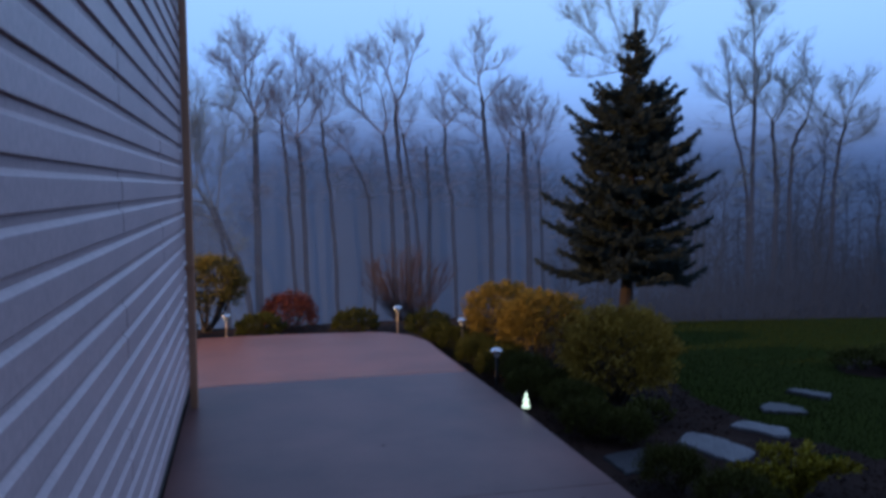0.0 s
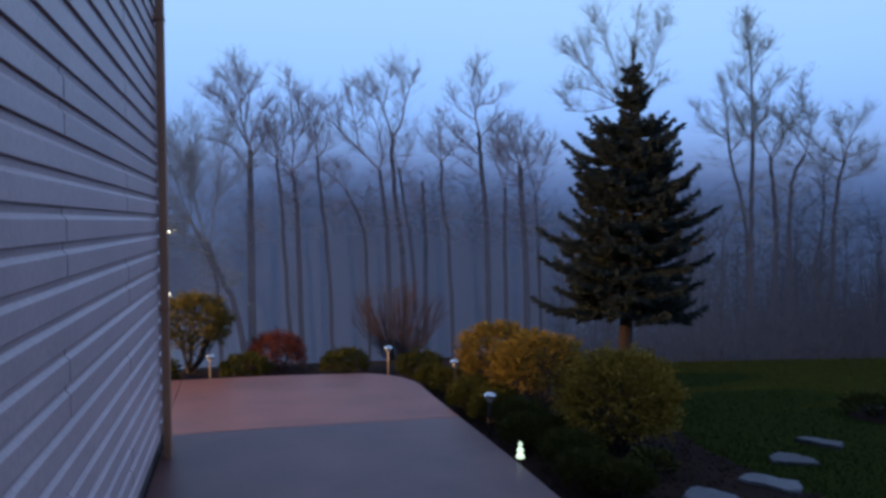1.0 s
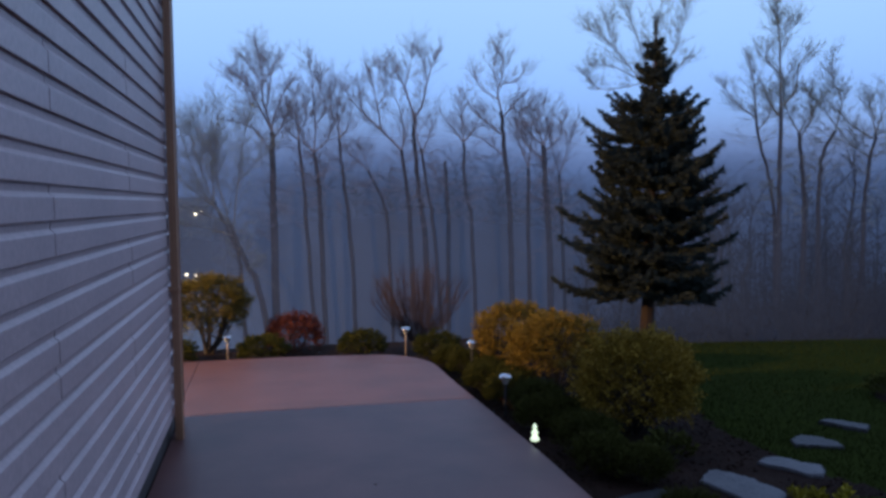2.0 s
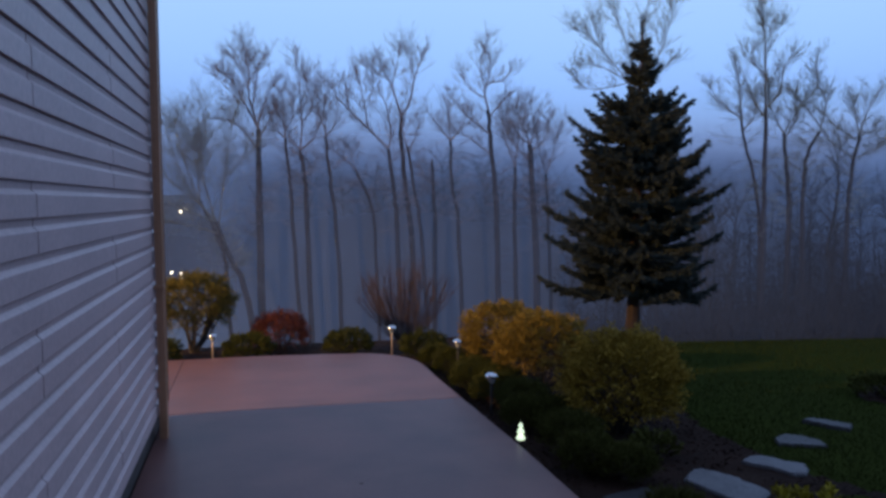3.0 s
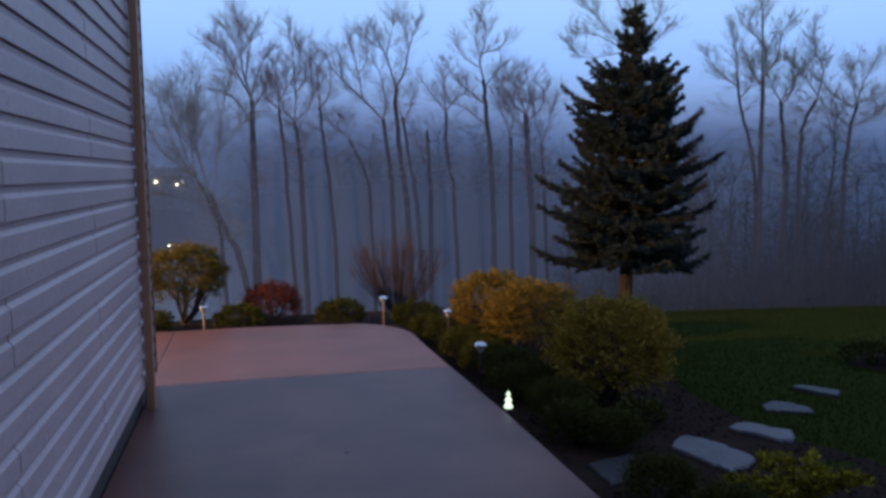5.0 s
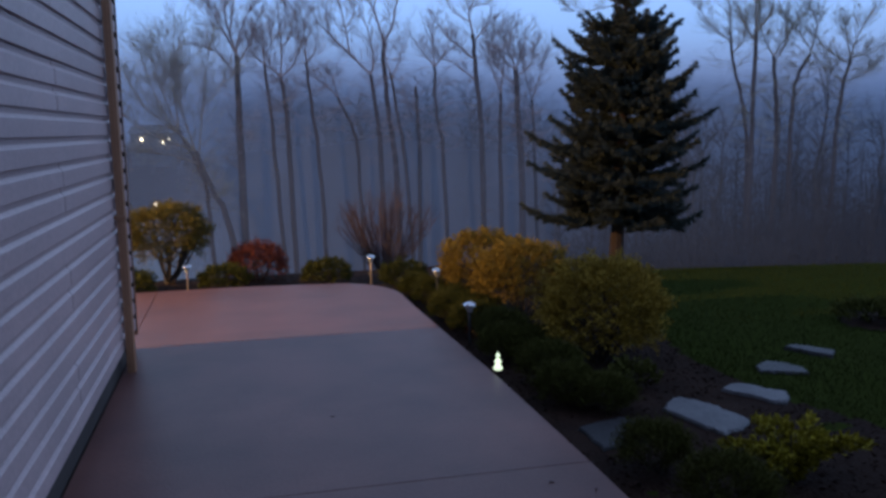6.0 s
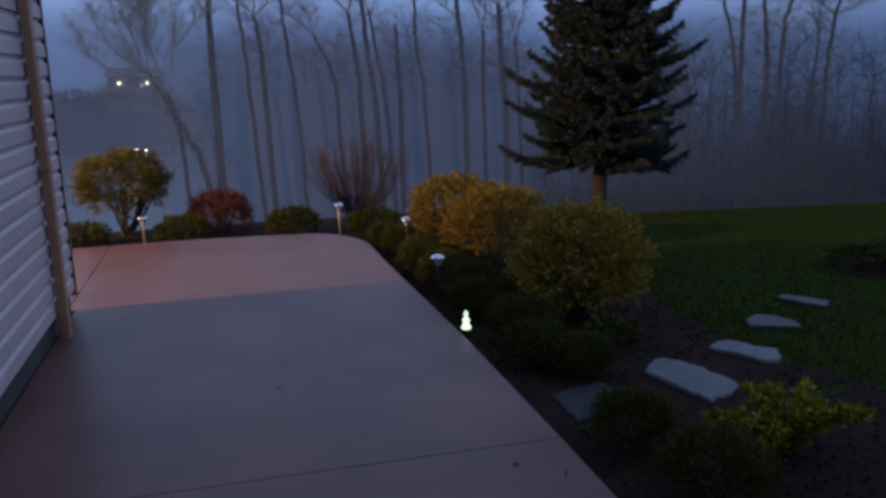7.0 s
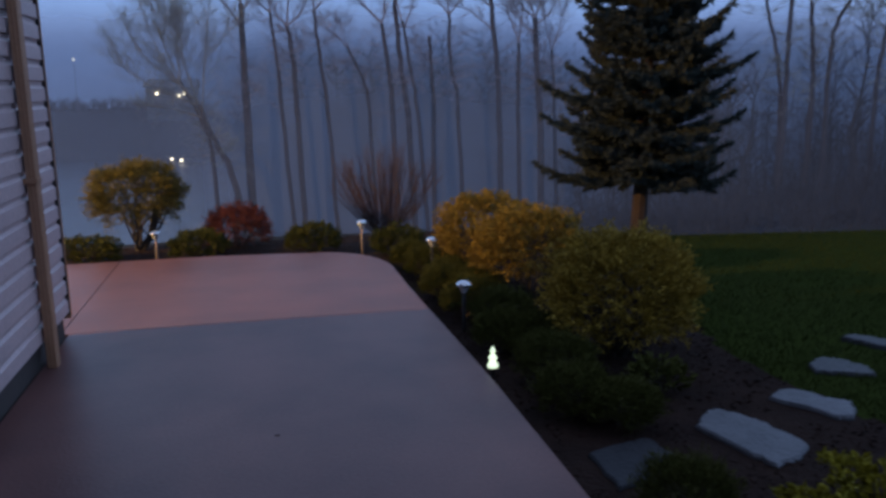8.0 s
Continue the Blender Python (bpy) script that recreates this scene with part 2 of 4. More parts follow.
# ---- house ----
CORNER_Y, WALL_TOP, COURSE = 5.93, 3.75, 0.1143
house = structure(link_mesh("wall_east", [], [], SHEATHING), "grey vinyl-sided house wall beside the patio", "wall")
bm = box_bm(-0.2, -0.004, -6.0, CORNER_Y - 0.01, 0.14, WALL_TOP)
bm.to_mesh(house.data)
bm.free()
for nm, dims, label in (("wall_north", (-8.0, -0.202, CORNER_Y - 0.21, CORNER_Y - 0.01, 0.14, WALL_TOP), "plain end wall of the house round the corner"),
                        ("wall_west", (-8.2, -8.002, -6.0, CORNER_Y - 0.01, 0.14, WALL_TOP), "plain far wall of the house"),
                        # added unseen block: keeps sky light off the near patio and siding
                        ("wall_shade_block", (0.032, 6.0, -5.9, -1.6, 0.002, WALL_TOP), "plain unseen block added to shade the near patio"),
                        ("wall_south", (-8.0, -0.202, -6.0, -5.8, 0.14, WALL_TOP), "plain rear wall of the house")):
    ob = new(nm, bpy.data.meshes.new(nm))
    bm = box_bm(*dims)
    bm.to_mesh(ob.data)
    bm.free()
    ob.data.materials.append(SHEATHING)
    structure(ob, label, "wall")
ob = new("foundation", bpy.data.meshes.new("foundation"))
bm = box_bm(-8.15, -0.015, -5.95, CORNER_Y - 0.03, -0.3, 0.137)
bm.to_mesh(ob.data)
bm.free()
ob.data.materials.append(FOUNDATION)
structure(ob, "low grey concrete foundation strip under the siding", "foundation")
roof = link_mesh("roof", [(-8.7, -6.4, 3.76), (0.40, -6.4, 3.76), (0.40, 6.3, 3.76), (-8.7, 6.3, 3.76), (-4.05, -6.4, 5.9), (-4.05, 6.3, 5.9)],
                 [(3, 2, 1, 0), (0, 1, 4), (2, 3, 5), (1, 2, 5, 4), (3, 0, 4, 5)], ROOFING)
structure(roof, "dark shingled gable roof of the house", "roof")
# roof of the added block, out of view as well
roof_shade_block = link_mesh("roof_shade_block", [(0.43, -6.3, 3.77), (6.3, -6.3, 3.77), (6.3, -1.3, 3.77), (0.43, -1.3, 3.77), (0.43, -3.8, 5.5), (4.6, -3.8, 5.5)],
                      [(3, 2, 1, 0), (0, 1, 5, 4), (2, 3, 4, 5), (1, 2, 5), (3, 0, 4)], ROOFING)
structure(roof_shade_block, "dark shingled roof on the added unseen block", "roof")


def siding_panel(y0, y1, z0, courses, proud):
    """One length of double dutch-lap siding: flat face, then a bevel that leans back under the next butt."""
    prof = []
    for c in range(courses):
        z = z0 + c * COURSE
        prof += [(0.0025, z + 0.007), (0.0125, z + 0.007), (0.0140, z), (0.0155, z + 0.004), (0.0150, z + 0.071), (0.0140, z + 0.075), (0.0030, z + 0.085), (0.0, z + 0.089), (0.0025, z + 0.1138)]
    prof = [(x + proud, z) for x, z in prof]
    prof += [(-0.003, z0 + courses * COURSE - 0.0005), (-0.003, z0 + 0.001)]
    n = len(prof)
    v = [(x, y0, z) for x, z in prof] + [(x, y1, z) for x, z in prof]
    f = [(i, i + n, (i + 1) % n + n, (i + 1) % n) for i in range(n)] + [tuple(range(n)), tuple(range(2 * n - 1, n - 1, -1))]
    ob = link_mesh("siding_panel", v, f, SIDING, house)
    return ob


siding_panel(-5.9, 2.41, 0.1407, 1, 0.0)
siding_panel(2.414, CORNER_Y, 0.1407, 1, 0.0012)
row_z, k = 0.1407 + COURSE, 0
while row_z < WALL_TOP - 0.25:
    cuts = [-5.9] + ([-2.9, 0.21, 3.87] if k % 2 == 0 else [-4.3, -1.25, 2.41]) + [CORNER_Y]
    for q in range(len(cuts) - 1):
        siding_panel(cuts[q] + 0.002, cuts[q + 1] - 0.002, row_z, 2, 0.0016 if q % 2 else 0.0)
    row_z += 2 * COURSE
    k += 1

# corner post, with a solid black strip that paints the shade at the siding's ends
trim = structure(link_mesh("trim", [], [], SPOUT), "narrow tan corner post at the siding's end", "trim")
bm = box_bm(-0.06, 0.026, CORNER_Y + 0.006, CORNER_Y + 0.024, 0.10, WALL_TOP, 0.003)
bm.to_mesh(trim.data)
bm.free()
part("shade_strip", box_bm(-0.04, 0.021, CORNER_Y + 0.001, CORNER_Y + 0.005, 0.125, WALL_TOP - 0.002), BLACKPLASTIC, trim, "thin black strip in place of shade at the siding's ends")

# downspout of rectangular tan metal with a strap
spout = tagged(empty("downspout", (0.054, 5.325, 0)), "tan rectangular metal downspout strapped to grey siding", "downspout")


def ribbed_section(w, d):
    pts = []
    for sx, sy in ((1, 0), (0, 1), (-1, 0), (0, -1)):
        for k in range(5):
            t = (k - 2) / 2.5
            rib = 0.002 if k % 2 else 0.0
            if sx:
                pts.append((sx * (w / 2 - rib), sx * t * d / 2 * 0.95))
            else:
                pts.append((-sy * t * w / 2 * 0.95, sy * (d / 2 - rib)))
    return pts


sec = ribbed_section(0.053, 0.080)
n = len(sec)
heights = [0.001, 1.6, 3.2, WALL_TOP - 0.05]
v = [(x, y, z) for z in heights for x, y in sec]
f = [(k * n + i, k * n + (i + 1) % n, (k + 1) * n + (i + 1) % n, (k + 1) * n + i) for k in range(len(heights) - 1) for i in range(n)]
f += [tuple(range(n))[::-1], tuple(range(len(v) - n, len(v)))]
link_mesh("pipe", v, f, SPOUT, spout)
for z in (0.99, 2.9):
    part("strap", box_bm(-0.048, 0.030, -0.052, 0.0435, z, z + 0.028, 0.003), SPOUT, spout, "tan metal strap")

# wall lantern round the corner, whose warm light falls on the patio's end
lantern = tagged(empty("wall_lantern", LANTERN), "lit outdoor wall lantern on the house's end wall", "lantern")
part("back_plate", box_bm(-0.06, 0.06, -0.134, -0.11, -0.02, 0.22, 0.004), BLACKPLASTIC, lantern)
part("arm", box_bm(-0.012, 0.012, -0.11, 0.0, 0.16, 0.185, 0.003), BLACKPLASTIC, lantern)
part("cap", lathe([(0.085, 0.10), (0.09, 0.11), (0.02, 0.165), (0.005, 0.17)], 12), BLACKPLASTIC, lantern)
part("bulb", lathe([(0.012, 0.095), (0.028, 0.085), (0.03, 0.07), (0.018, 0.055)], 10), BULB, lantern, "glowing warm bulb")

# ---- patio of four slabs with recessed joints ----
patio = structure(new("pavement"), "broom-finished concrete patio slabs with a rounded corner", "patio")


def slab(outline, name="slab"):
    bm = bmesh.new()
    lower = [bm.verts.new((x, y, -0.14)) for x, y in outline]
    f = bm.faces.new(lower)
    up = bmesh.ops.extrude_face_region(bm, geom=[f])
    top = [g for g in up["geom"] if isinstance(g, bmesh.types.BMVert)]
    for g in top:
        g.co.z = 0.0
    bmesh.ops.recalc_face_normals(bm, faces=bm.faces[:])
    rim = [e for e in bm.edges if all(vv.co.z > -0.01 for vv in e.verts)]
    bmesh.ops.bevel(bm, geom=rim, offset=0.0022, segments=2, affect="EDGES")
    return part(name, bm, CONCRETE, patio)


def arc(cx, cy, rx, ry, a0, a1, n):
    return [(cx + rx * math.cos(radians(a0 + (a1 - a0) * i / n)), cy + ry * math.sin(radians(a0 + (a1 - a0) * i / n))) for i in range(n + 1)]


slab([(0.0, -6.0), (2.30, -6.0), (2.30, 3.171), (1.7, 3.1705), (1.1, 3.172), (0.5, 3.1708), (0.0, 3.1718)])
slab([(0.0, 3.1738), (0.6, 3.1728), (1.3, 3.1742), (1.8, 3.1726), (2.30, 3.1736), (2.285, 4.5), (2.25, 5.5), (2.232, 5.938), (0.0, 5.938)])
slab([(-0.047, 5.942), (2.232, 5.942), (2.205, 6.75)] + arc(1.60, 7.25, 0.60, 0.80, 0, 90, 12) + [(1.2, 8.10), (0.7, 8.15), (-0.047, 8.15)])
slab([(-9.0, 5.942), (-0.051, 5.942), (-0.051, 8.15), (-9.0, 8.13)])
bed = structure(new("sub_base", bpy.data.meshes.new("sub_base")), "dark grit in the slab joints", "ground")
bm = box_bm(-8.9, 2.18, 3.0, 7.2, -0.13, -0.03)
bm.to_mesh(bed.data)
bm.free()
bed.data.materials.append(MULCH)

# ---- planting beds ----
BED_EDGE = [(-3.0, 5.2), (1.5, 4.9), (2.5, 4.6), (3.2, 4.1), (3.6, 3.92), (4.0, 3.76), (4.6, 3.72), (5.1, 3.80), (6.0, 4.05), (7.0, 4.2), (8.6, 4.3), (12, 4.3)]


def bed_edge(y):
    for (y0, x0), (y1, x1) in zip(BED_EDGE, BED_EDGE[1:]):
        if y0 <= y <= y1:
            return x0 + (x1 - x0) * (y - y0) / (y1 - y0)
    return 4.3


def in_bed(x, y):
    edge = bed_edge(y) + 0.06 * noise.noise(Vector((x * 2, y * 2, 5)))
    if x < edge and x > 2.1 and y < 9.7:
        return True
    if y > 8.0 and x <= 4.3 and y < 9.75 and x > -8:
        return True
    e = ((x - 6.5) / 1.05) ** 2 + ((y - 5.35) / 0.50) ** 2
    return e < 1 + 0.2 * noise.noise(Vector((x * 2, y * 2, 1)))


step = 0.06
cells, bverts, bfaces = {}, [], []


def bed_vert(i, j):
    if (i, j) not in cells:
        x, y = -8 + i * step, -3 + j * step
        z = ground_z(x, y) + 0.006 + 0.010 * noise.noise(Vector((x * 6, y * 6, 0))) + 0.008 * noise.noise(Vector((x * 1.2, y * 1.2, 3)))
        if y > 8.3 and x < 4.3:
            z += 0.05 * smoothstep(8.2, 8.8, y)
        cells[(i, j)] = len(bverts)
        bverts.append((x, y, z))
    return cells[(i, j)]


for i in range(int(16.2 / step)):
    for j in range(int(12.8 / step)):
        x, y = -8 + (i + 0.5) * step, -3 + (j + 0.5) * step
        if (x < 2.12 and y < 7.9) or not in_bed(x, y):
            continue
        bfaces.append((bed_vert(i, j), bed_vert(i + 1, j), bed_vert(i + 1, j + 1), bed_vert(i, j + 1)))
mulch = link_mesh("mulch_bed", bverts, bfaces, MULCH, smooth=True)
structure(mulch, "uneven dark brown bark mulch planting bed", "flower bed")

rng = random.Random(11)
chips = Soup()
while len(chips.f) < 24000:
    x, y = (rng.uniform(2.3, 4.6), rng.uniform(1.8, 8)) if rng.random() < 0.75 else (rng.uniform(-2, 4.3), rng.uniform(8.1, 9.4))
    if any(math.hypot(x - cx, y - cy) < 0.27 for cx, cy in ((3.21, 3.75), (3.71, 3.98), (2.62, 3.61))):
        continue
    if in_bed(x, y) and (x > 2.33 or y > 8.2):
        z = ground_z(x, y) + 0.008 + (0.04 if y > 8.6 else 0)
        chips.leaf(Vector((x, y, z + rng.uniform(0, 0.015))), Vector((rng.uniform(-1, 1), rng.uniform(-1, 1), rng.uniform(-0.2, 0.4))), rng.uniform(0.015, 0.04), 0.35, rng)
tagged(chips.link("mulch_chips", CHIP, None), "loose dark bark chips on the planting bed", "mulch", kind="stuff")

grass = Soup()
while len(grass.f) < 190000:
    u = rng.random()
    x, y = 3.5 + 9.5 * rng.random() ** 1.4, rng.uniform(2.0, 8.9)
    if in_bed(x, y) or y > crest(x) + 0.5:
        continue
    z = ground_z(x, y)
    grass.leaf(Vector((x, y, z - 0.004)), Vector((rng.uniform(-0.6, 0.6), rng.uniform(-0.6, 0.6), 1)), rng.uniform(0.018, 0.042), 0.2, rng)
tagged(grass.link("lawn_grass", GRASS, None), "short dark green lawn grass", "grass", kind="stuff")


# ---- stepping stones ----
def flagstone(outline, z, thick, mat, label, seed):
    r = random.Random(seed)
    pts = []
    m = len(outline)
    for i in range(m):
        a, b = Vector((*outline[i], 0)), Vector((*outline[(i + 1) % m], 0))
        for k in range(5):
            p = a.lerp(b, k / 5)
            pts.append(p + Vector((r.uniform(-1, 1), r.uniform(-1, 1), 0)) * 0.010)
    c = sum(pts, Vector()) / len(pts)
    bm = bmesh.new()
    low = [bm.verts.new((p.x, p.y, z - thick)) for p in pts]
    mid = [bm.verts.new((p.x, p.y, z - 0.012)) for p in pts]
    top = [bm.verts.new((c.x + (p.x - c.x) * 0.955, c.y + (p.y - c.y) * 0.955, z + r.uniform(-0.001, 0.001))) for p in pts]
    inner = [bm.verts.new((c.x + (p.x - c.x) * 0.5, c.y + (p.y - c.y) * 0.5, z + r.uniform(0.0, 0.0015))) for p in pts]
    mm = len(pts)
    for ra, rb in ((low, mid), (mid, top), (top, inner)):
        for i in range(mm):
            bm.faces.new((ra[i], ra[(i + 1) % mm], rb[(i + 1) % mm], rb[i]))
    cv = bm.verts.new((c.x, c.y, z + 0.001))
    for i in range(mm):
        bm.faces.new((inner[i], inner[(i + 1) % mm], cv))
    bmesh.ops.recalc_face_normals(bm, faces=bm.faces[:])
    ob = part("stepping_stone", bm, mat, None)
    tagged(ob, label, "stepping stone", group="stepping stones across the bed")


flagstone([(3.04, 3.86), (3.12, 3.97), (3.21, 4.02), (3.29, 3.94), (3.34, 3.80), (3.39, 3.56), (3.27, 3.46), (3.15, 3.43), (3.09, 3.61)], -0.042, 0.08, STONE, "pale grey irregular flagstone lying on dark mulch", 1)
flagstone([(3.53, 4.08), (3.64, 4.16), (3.75, 4.12), (3.79, 4.01), (3.87, 3.92), (3.77, 3.77), (3.70, 3.79), (3.63, 3.93)], -0.042, 0.08, STONE, "pale grey flagstone at the edge of the lawn", 2)
flagstone([(4.04, 4.48), (4.16, 4.56), (4.25, 4.49), (4.30, 4.34), (4.26, 4.25), (4.10, 4.31), (3.99, 4.37)], -0.052, 0.08, DULLSTONE, "grey flagstone set in the lawn grass", 3)
flagstone([(4.52, 4.86), (4.62, 4.88), (4.70, 4.76), (4.78, 4.66), (4.68, 4.56), (4.60, 4.68)], -0.052, 0.08, DULLSTONE, "small grey flagstone surrounded by lawn grass", 4)
flagstone([(2.46, 3.70), (2.62, 3.77), (2.77, 3.79), (2.80, 3.62), (2.72, 3.44), (2.47, 3.40)], -0.043, 0.08, SLATE, "dark slate stone beside the patio edge", 5)


# ---- plants ----
def shrub(name, place, rx, ry, height, mat, count, leaf, label, category="shrub", lift=0.12, stems=14, width=0.5, seed=0, stem_mat=None, group="", upward=0.45, square=2.4, skirt=-0.45, per=15, reach_out=0.20, thick=0.010, rough=0.16):
    """Woody stems from one root; leafy sprays bristle out of a lumpy crown. lift: bare height under it; skirt: how far down its sides the leaves go."""
    r = random.Random(seed)
    x0, y0 = place
    z0 = ground_z(x0, y0) + (0.06 if y0 > 8.3 and x0 < 4.3 else 0.02)
    root = tagged(empty(name, (x0, y0, z0)), label, category, group)
    half = height * (1 - lift) / 2
    cz = height * lift + half
    shift = Vector((seed * 3.7, seed * 1.3, 0))

    def surface(d):
        n = (abs(d.x) ** square + abs(d.y) ** square + abs(d.z) ** square) ** (1 / square)
        q = 1 + rough * noise.noise(d * 2.1 + shift) + 0.5 * rough * noise.noise(d * 5.0 + shift)
        return Vector((d.x * rx, d.y * ry, d.z * half)) * (q / n)

    def aim():
        while True:
            d = Vector((r.gauss(0, 1), r.gauss(0, 1), r.gauss(0, 1))).normalized()
            if d.z > skirt + 0.25 * noise.noise(d * 3 + shift):
                return d

    mid = Vector((0, 0, cz))
    for k in range(stems):
        wood = Soup()
        tip = mid + surface(aim()) * 0.8
        foot = Vector((r.uniform(-1, 1) * 0.05, r.uniform(-1, 1) * 0.05, -0.04))
        knee = Vector((tip.x * 0.55, tip.y * 0.55, max(0.04, tip.z * 0.40)))
        pts = [foot, foot.lerp(knee, 0.55), knee, knee.lerp(tip, 0.5) + Vector((r.uniform(-0.02, 0.02), r.uniform(-0.02, 0.02), 0.01)), tip]
        wood.tube(pts, [thick, thick * 0.85, thick * 0.65, thick * 0.45, thick * 0.2], 5)
        for b in range(3):
            wood.tube(wobble(pts[2 + b % 2], mid + surface((tip - mid + Vector((r.uniform(-1, 1) * rx, r.uniform(-1, 1) * ry, r.uniform(-0.4, 0.6) * half))).normalized()) * 0.85, 3, 0.012, r), [thick * 0.45, thick * 0.35, thick * 0.25, 0.0015], 3)
        wood.link("stem", stem_mat or TWIG, root)
    leaves = Soup()
    for k in range(count // per):
        d = aim()
        outer = surface(d)
        inner = outer * r.uniform(0.62, 0.94)
        grow = (outer.normalized() + Vector((r.uniform(-0.7, 0.7), r.uniform(-0.7, 0.7), upward + r.uniform(-0.3, 0.3)))).normalized()
        ln = reach_out * min(rx, height) * r.uniform(0.5, 1.25)
        sag = Vector((0, 0, -0.25 * ln))
        for q in range(per):
            t = r.random()
            p = mid + inner + grow * (ln * t) + sag * (t * t) + Vector((r.gauss(0, 1), r.gauss(0, 1), r.gauss(0, 1))) * (leaf * 0.45)
            if p.z < 0.005:
                continue
            leaves.leaf(p, grow + Vector((r.uniform(-1, 1), r.uniform(-1, 1), r.uniform(-0.7, 0.9))) * 0.9, leaf * r.uniform(0.65, 1.3), width, r)
    tagged(leaves.link("foliage", mat, root), kind="stuff")
    return root


shrub("golden_shrub", (2.92, 7.15), 0.37, 0.36, 0.70, GOLD, 15000, 0.024, "rounded golden-orange shrub in dark mulch", seed=1, lift=0.10, stems=18, skirt=-0.55, group="golden shrubs")
shrub("golden_shrub", (3.02, 6.25), 0.39, 0.36, 0.68, GOLD, 16000, 0.024, "golden-yellow rounded shrub beside a larger one", seed=2, lift=0.14, stems=20, skirt=-0.40, group="golden shrubs")
shrub("olive_shrub", (3.15, 4.95), 0.40, 0.38, 0.69, LIME, 24000, 0.024, "large yellow-green rounded shrub, bare underneath", seed=3, lift=0.02, stems=30, square=2.3, skirt=-0.62, rough=0.20, reach_out=0.26, group="golden shrubs")
shrub("olive_shrub", (-0.04, 9.25), 0.44, 0.36, 0.86, OLIVE, 25000, 0.021, "open olive-yellow shrub with dark bare stems", seed=4, lift=0.30, stems=16, skirt=-0.75, thick=0.017, rough=0.24, reach_out=0.25, group="shrubs beyond the patio")
shrub("red_shrub", (0.91, 9.20), 0.335, 0.27, 0.42, REDLEAF, 14000, 0.019, "low rounded dark red leafed shrub", seed=5, lift=-0.45, skirt=-0.2, rough=0.10, group="shrubs beyond the patio")
for k, (x, y, rr, h) in enumerate([(-0.42, 8.62, 0.30, 0.25), (0.58, 8.66, 0.26, 0.25), (1.62, 8.60, 0.26, 0.26), (2.40, 8.30, 0.24, 0.30)]):
    shrub("low_shrub", (x, y), rr, 0.24, h, GREEN, 5000, 0.024, "low dark green mounded shrub at the patio edge", seed=20 + k, lift=-0.3, skirt=-0.3, group="low green shrubs")
for k, (x, y, rr, h) in enumerate([(2.43, 7.75, 0.17, 0.22), (2.50, 7.32, 0.19, 0.23), (2.60, 6.88, 0.19, 0.22), (2.48, 6.50, 0.19, 0.24), (2.66, 6.30, 0.19, 0.24), (2.54, 6.02, 0.20, 0.24),
                                   (2.66, 5.62, 0.20, 0.24), (2.54, 5.22, 0.17, 0.21), (2.70, 5.05, 0.18, 0.22), (2.64, 4.60, 0.20, 0.23), (2.58, 4.18, 0.17, 0.20), (2.74, 3.98, 0.16, 0.17)]):
    shrub("green_mound", (x, y), rr, rr, h, GREEN, 7000, 0.026, "soft dark green perennial mound along the patio", "perennial", seed=40 + k, lift=-0.3, width=0.20, upward=0.8, skirt=-0.25, reach_out=0.26, rough=0.10, stems=8, group="green mounds along the patio")
shrub("green_mound", (2.60, 3.13), 0.155, 0.155, 0.20, GREEN, 6000, 0.030, "dark green grassy clump beside the slate stone", "perennial", seed=51, lift=-0.2, width=0.13, upward=1.0, skirt=-0.3, reach_out=0.32, rough=0.10, stems=8, group="green mounds along the patio")
shrub("green_mound", (2.68, 2.64), 0.18, 0.17, 0.22, GREEN, 6500, 0.030, "dark green grassy clump at the patio corner", "perennial", seed=52, lift=-0.2, width=0.13, upward=1.0, skirt=-0.3, reach_out=0.32, rough=0.10, stems=8, group="green mounds along the patio")
shrub("small_perennial", (3.10, 4.36), 0.13, 0.11, 0.12, GREEN, 420, 0.04, "small broad-leafed green plant on mulch", "perennial", seed=53, lift=0.0, stems=8, per=7)
r = random.Random(54)
sprawl = tagged(empty("yellow_shrub", (3.14, 2.86, ground_z(3.14, 2.86) + 0.01)), "low sprawling bright yellow-green shrub on mulch", "shrub")
leafage = Soup()
for k in range(25):
    a = 2 * math.pi * (k * 0.618 + r.uniform(-0.05, 0.05))
    far_out, high = r.uniform(0.14, 0.37), r.uniform(0.13, 0.26)
    line = [Vector((far_out * t * math.cos(a), 0.62 * far_out * t * math.sin(a), high * math.sin(2.0 * t) + r.uniform(-0.008, 0.008))) for t in (0, 0.25, 0.5, 0.75, 1.0)]
    arm = Soup()
    arm.tube(line, [0.007, 0.006, 0.005, 0.003, 0.002], 4)
    arm.link("stem", TWIG, sprawl)
    for q in range(125):
        t = r.random() ** 0.6 * 3.999
        p = line[int(t)].lerp(line[int(t) + 1], t - int(t)) + Vector((r.uniform(-1, 1), r.uniform(-1, 1), r.uniform(-1, 1))) * 0.018
        d = Vector((math.cos(a), math.sin(a), 0.5)) * 0.6 + Vector((r.uniform(-1, 1), r.uniform(-1, 1), r.uniform(-0.5, 1)))
        leafage.leaf(p, d, r.uniform(0.022, 0.042), 0.45, r)
tagged(leafage.link("foliage", YELLOWGREEN, sprawl), kind="stuff")
for k, (x, y) in enumerate([(5.75, 5.45), (6.05, 5.15), (6.45, 5.55), (6.95, 5.3)]):
    shrub("bed_perennial", (x, y), 0.34, 0.22, 0.13, GREEN, 1500, 0.05, "dark green leafy perennial in the lawn bed", "perennial", seed=60 + k, lift=0.0, width=0.3, upward=0.8, stems=8, group="plants of the lawn bed")

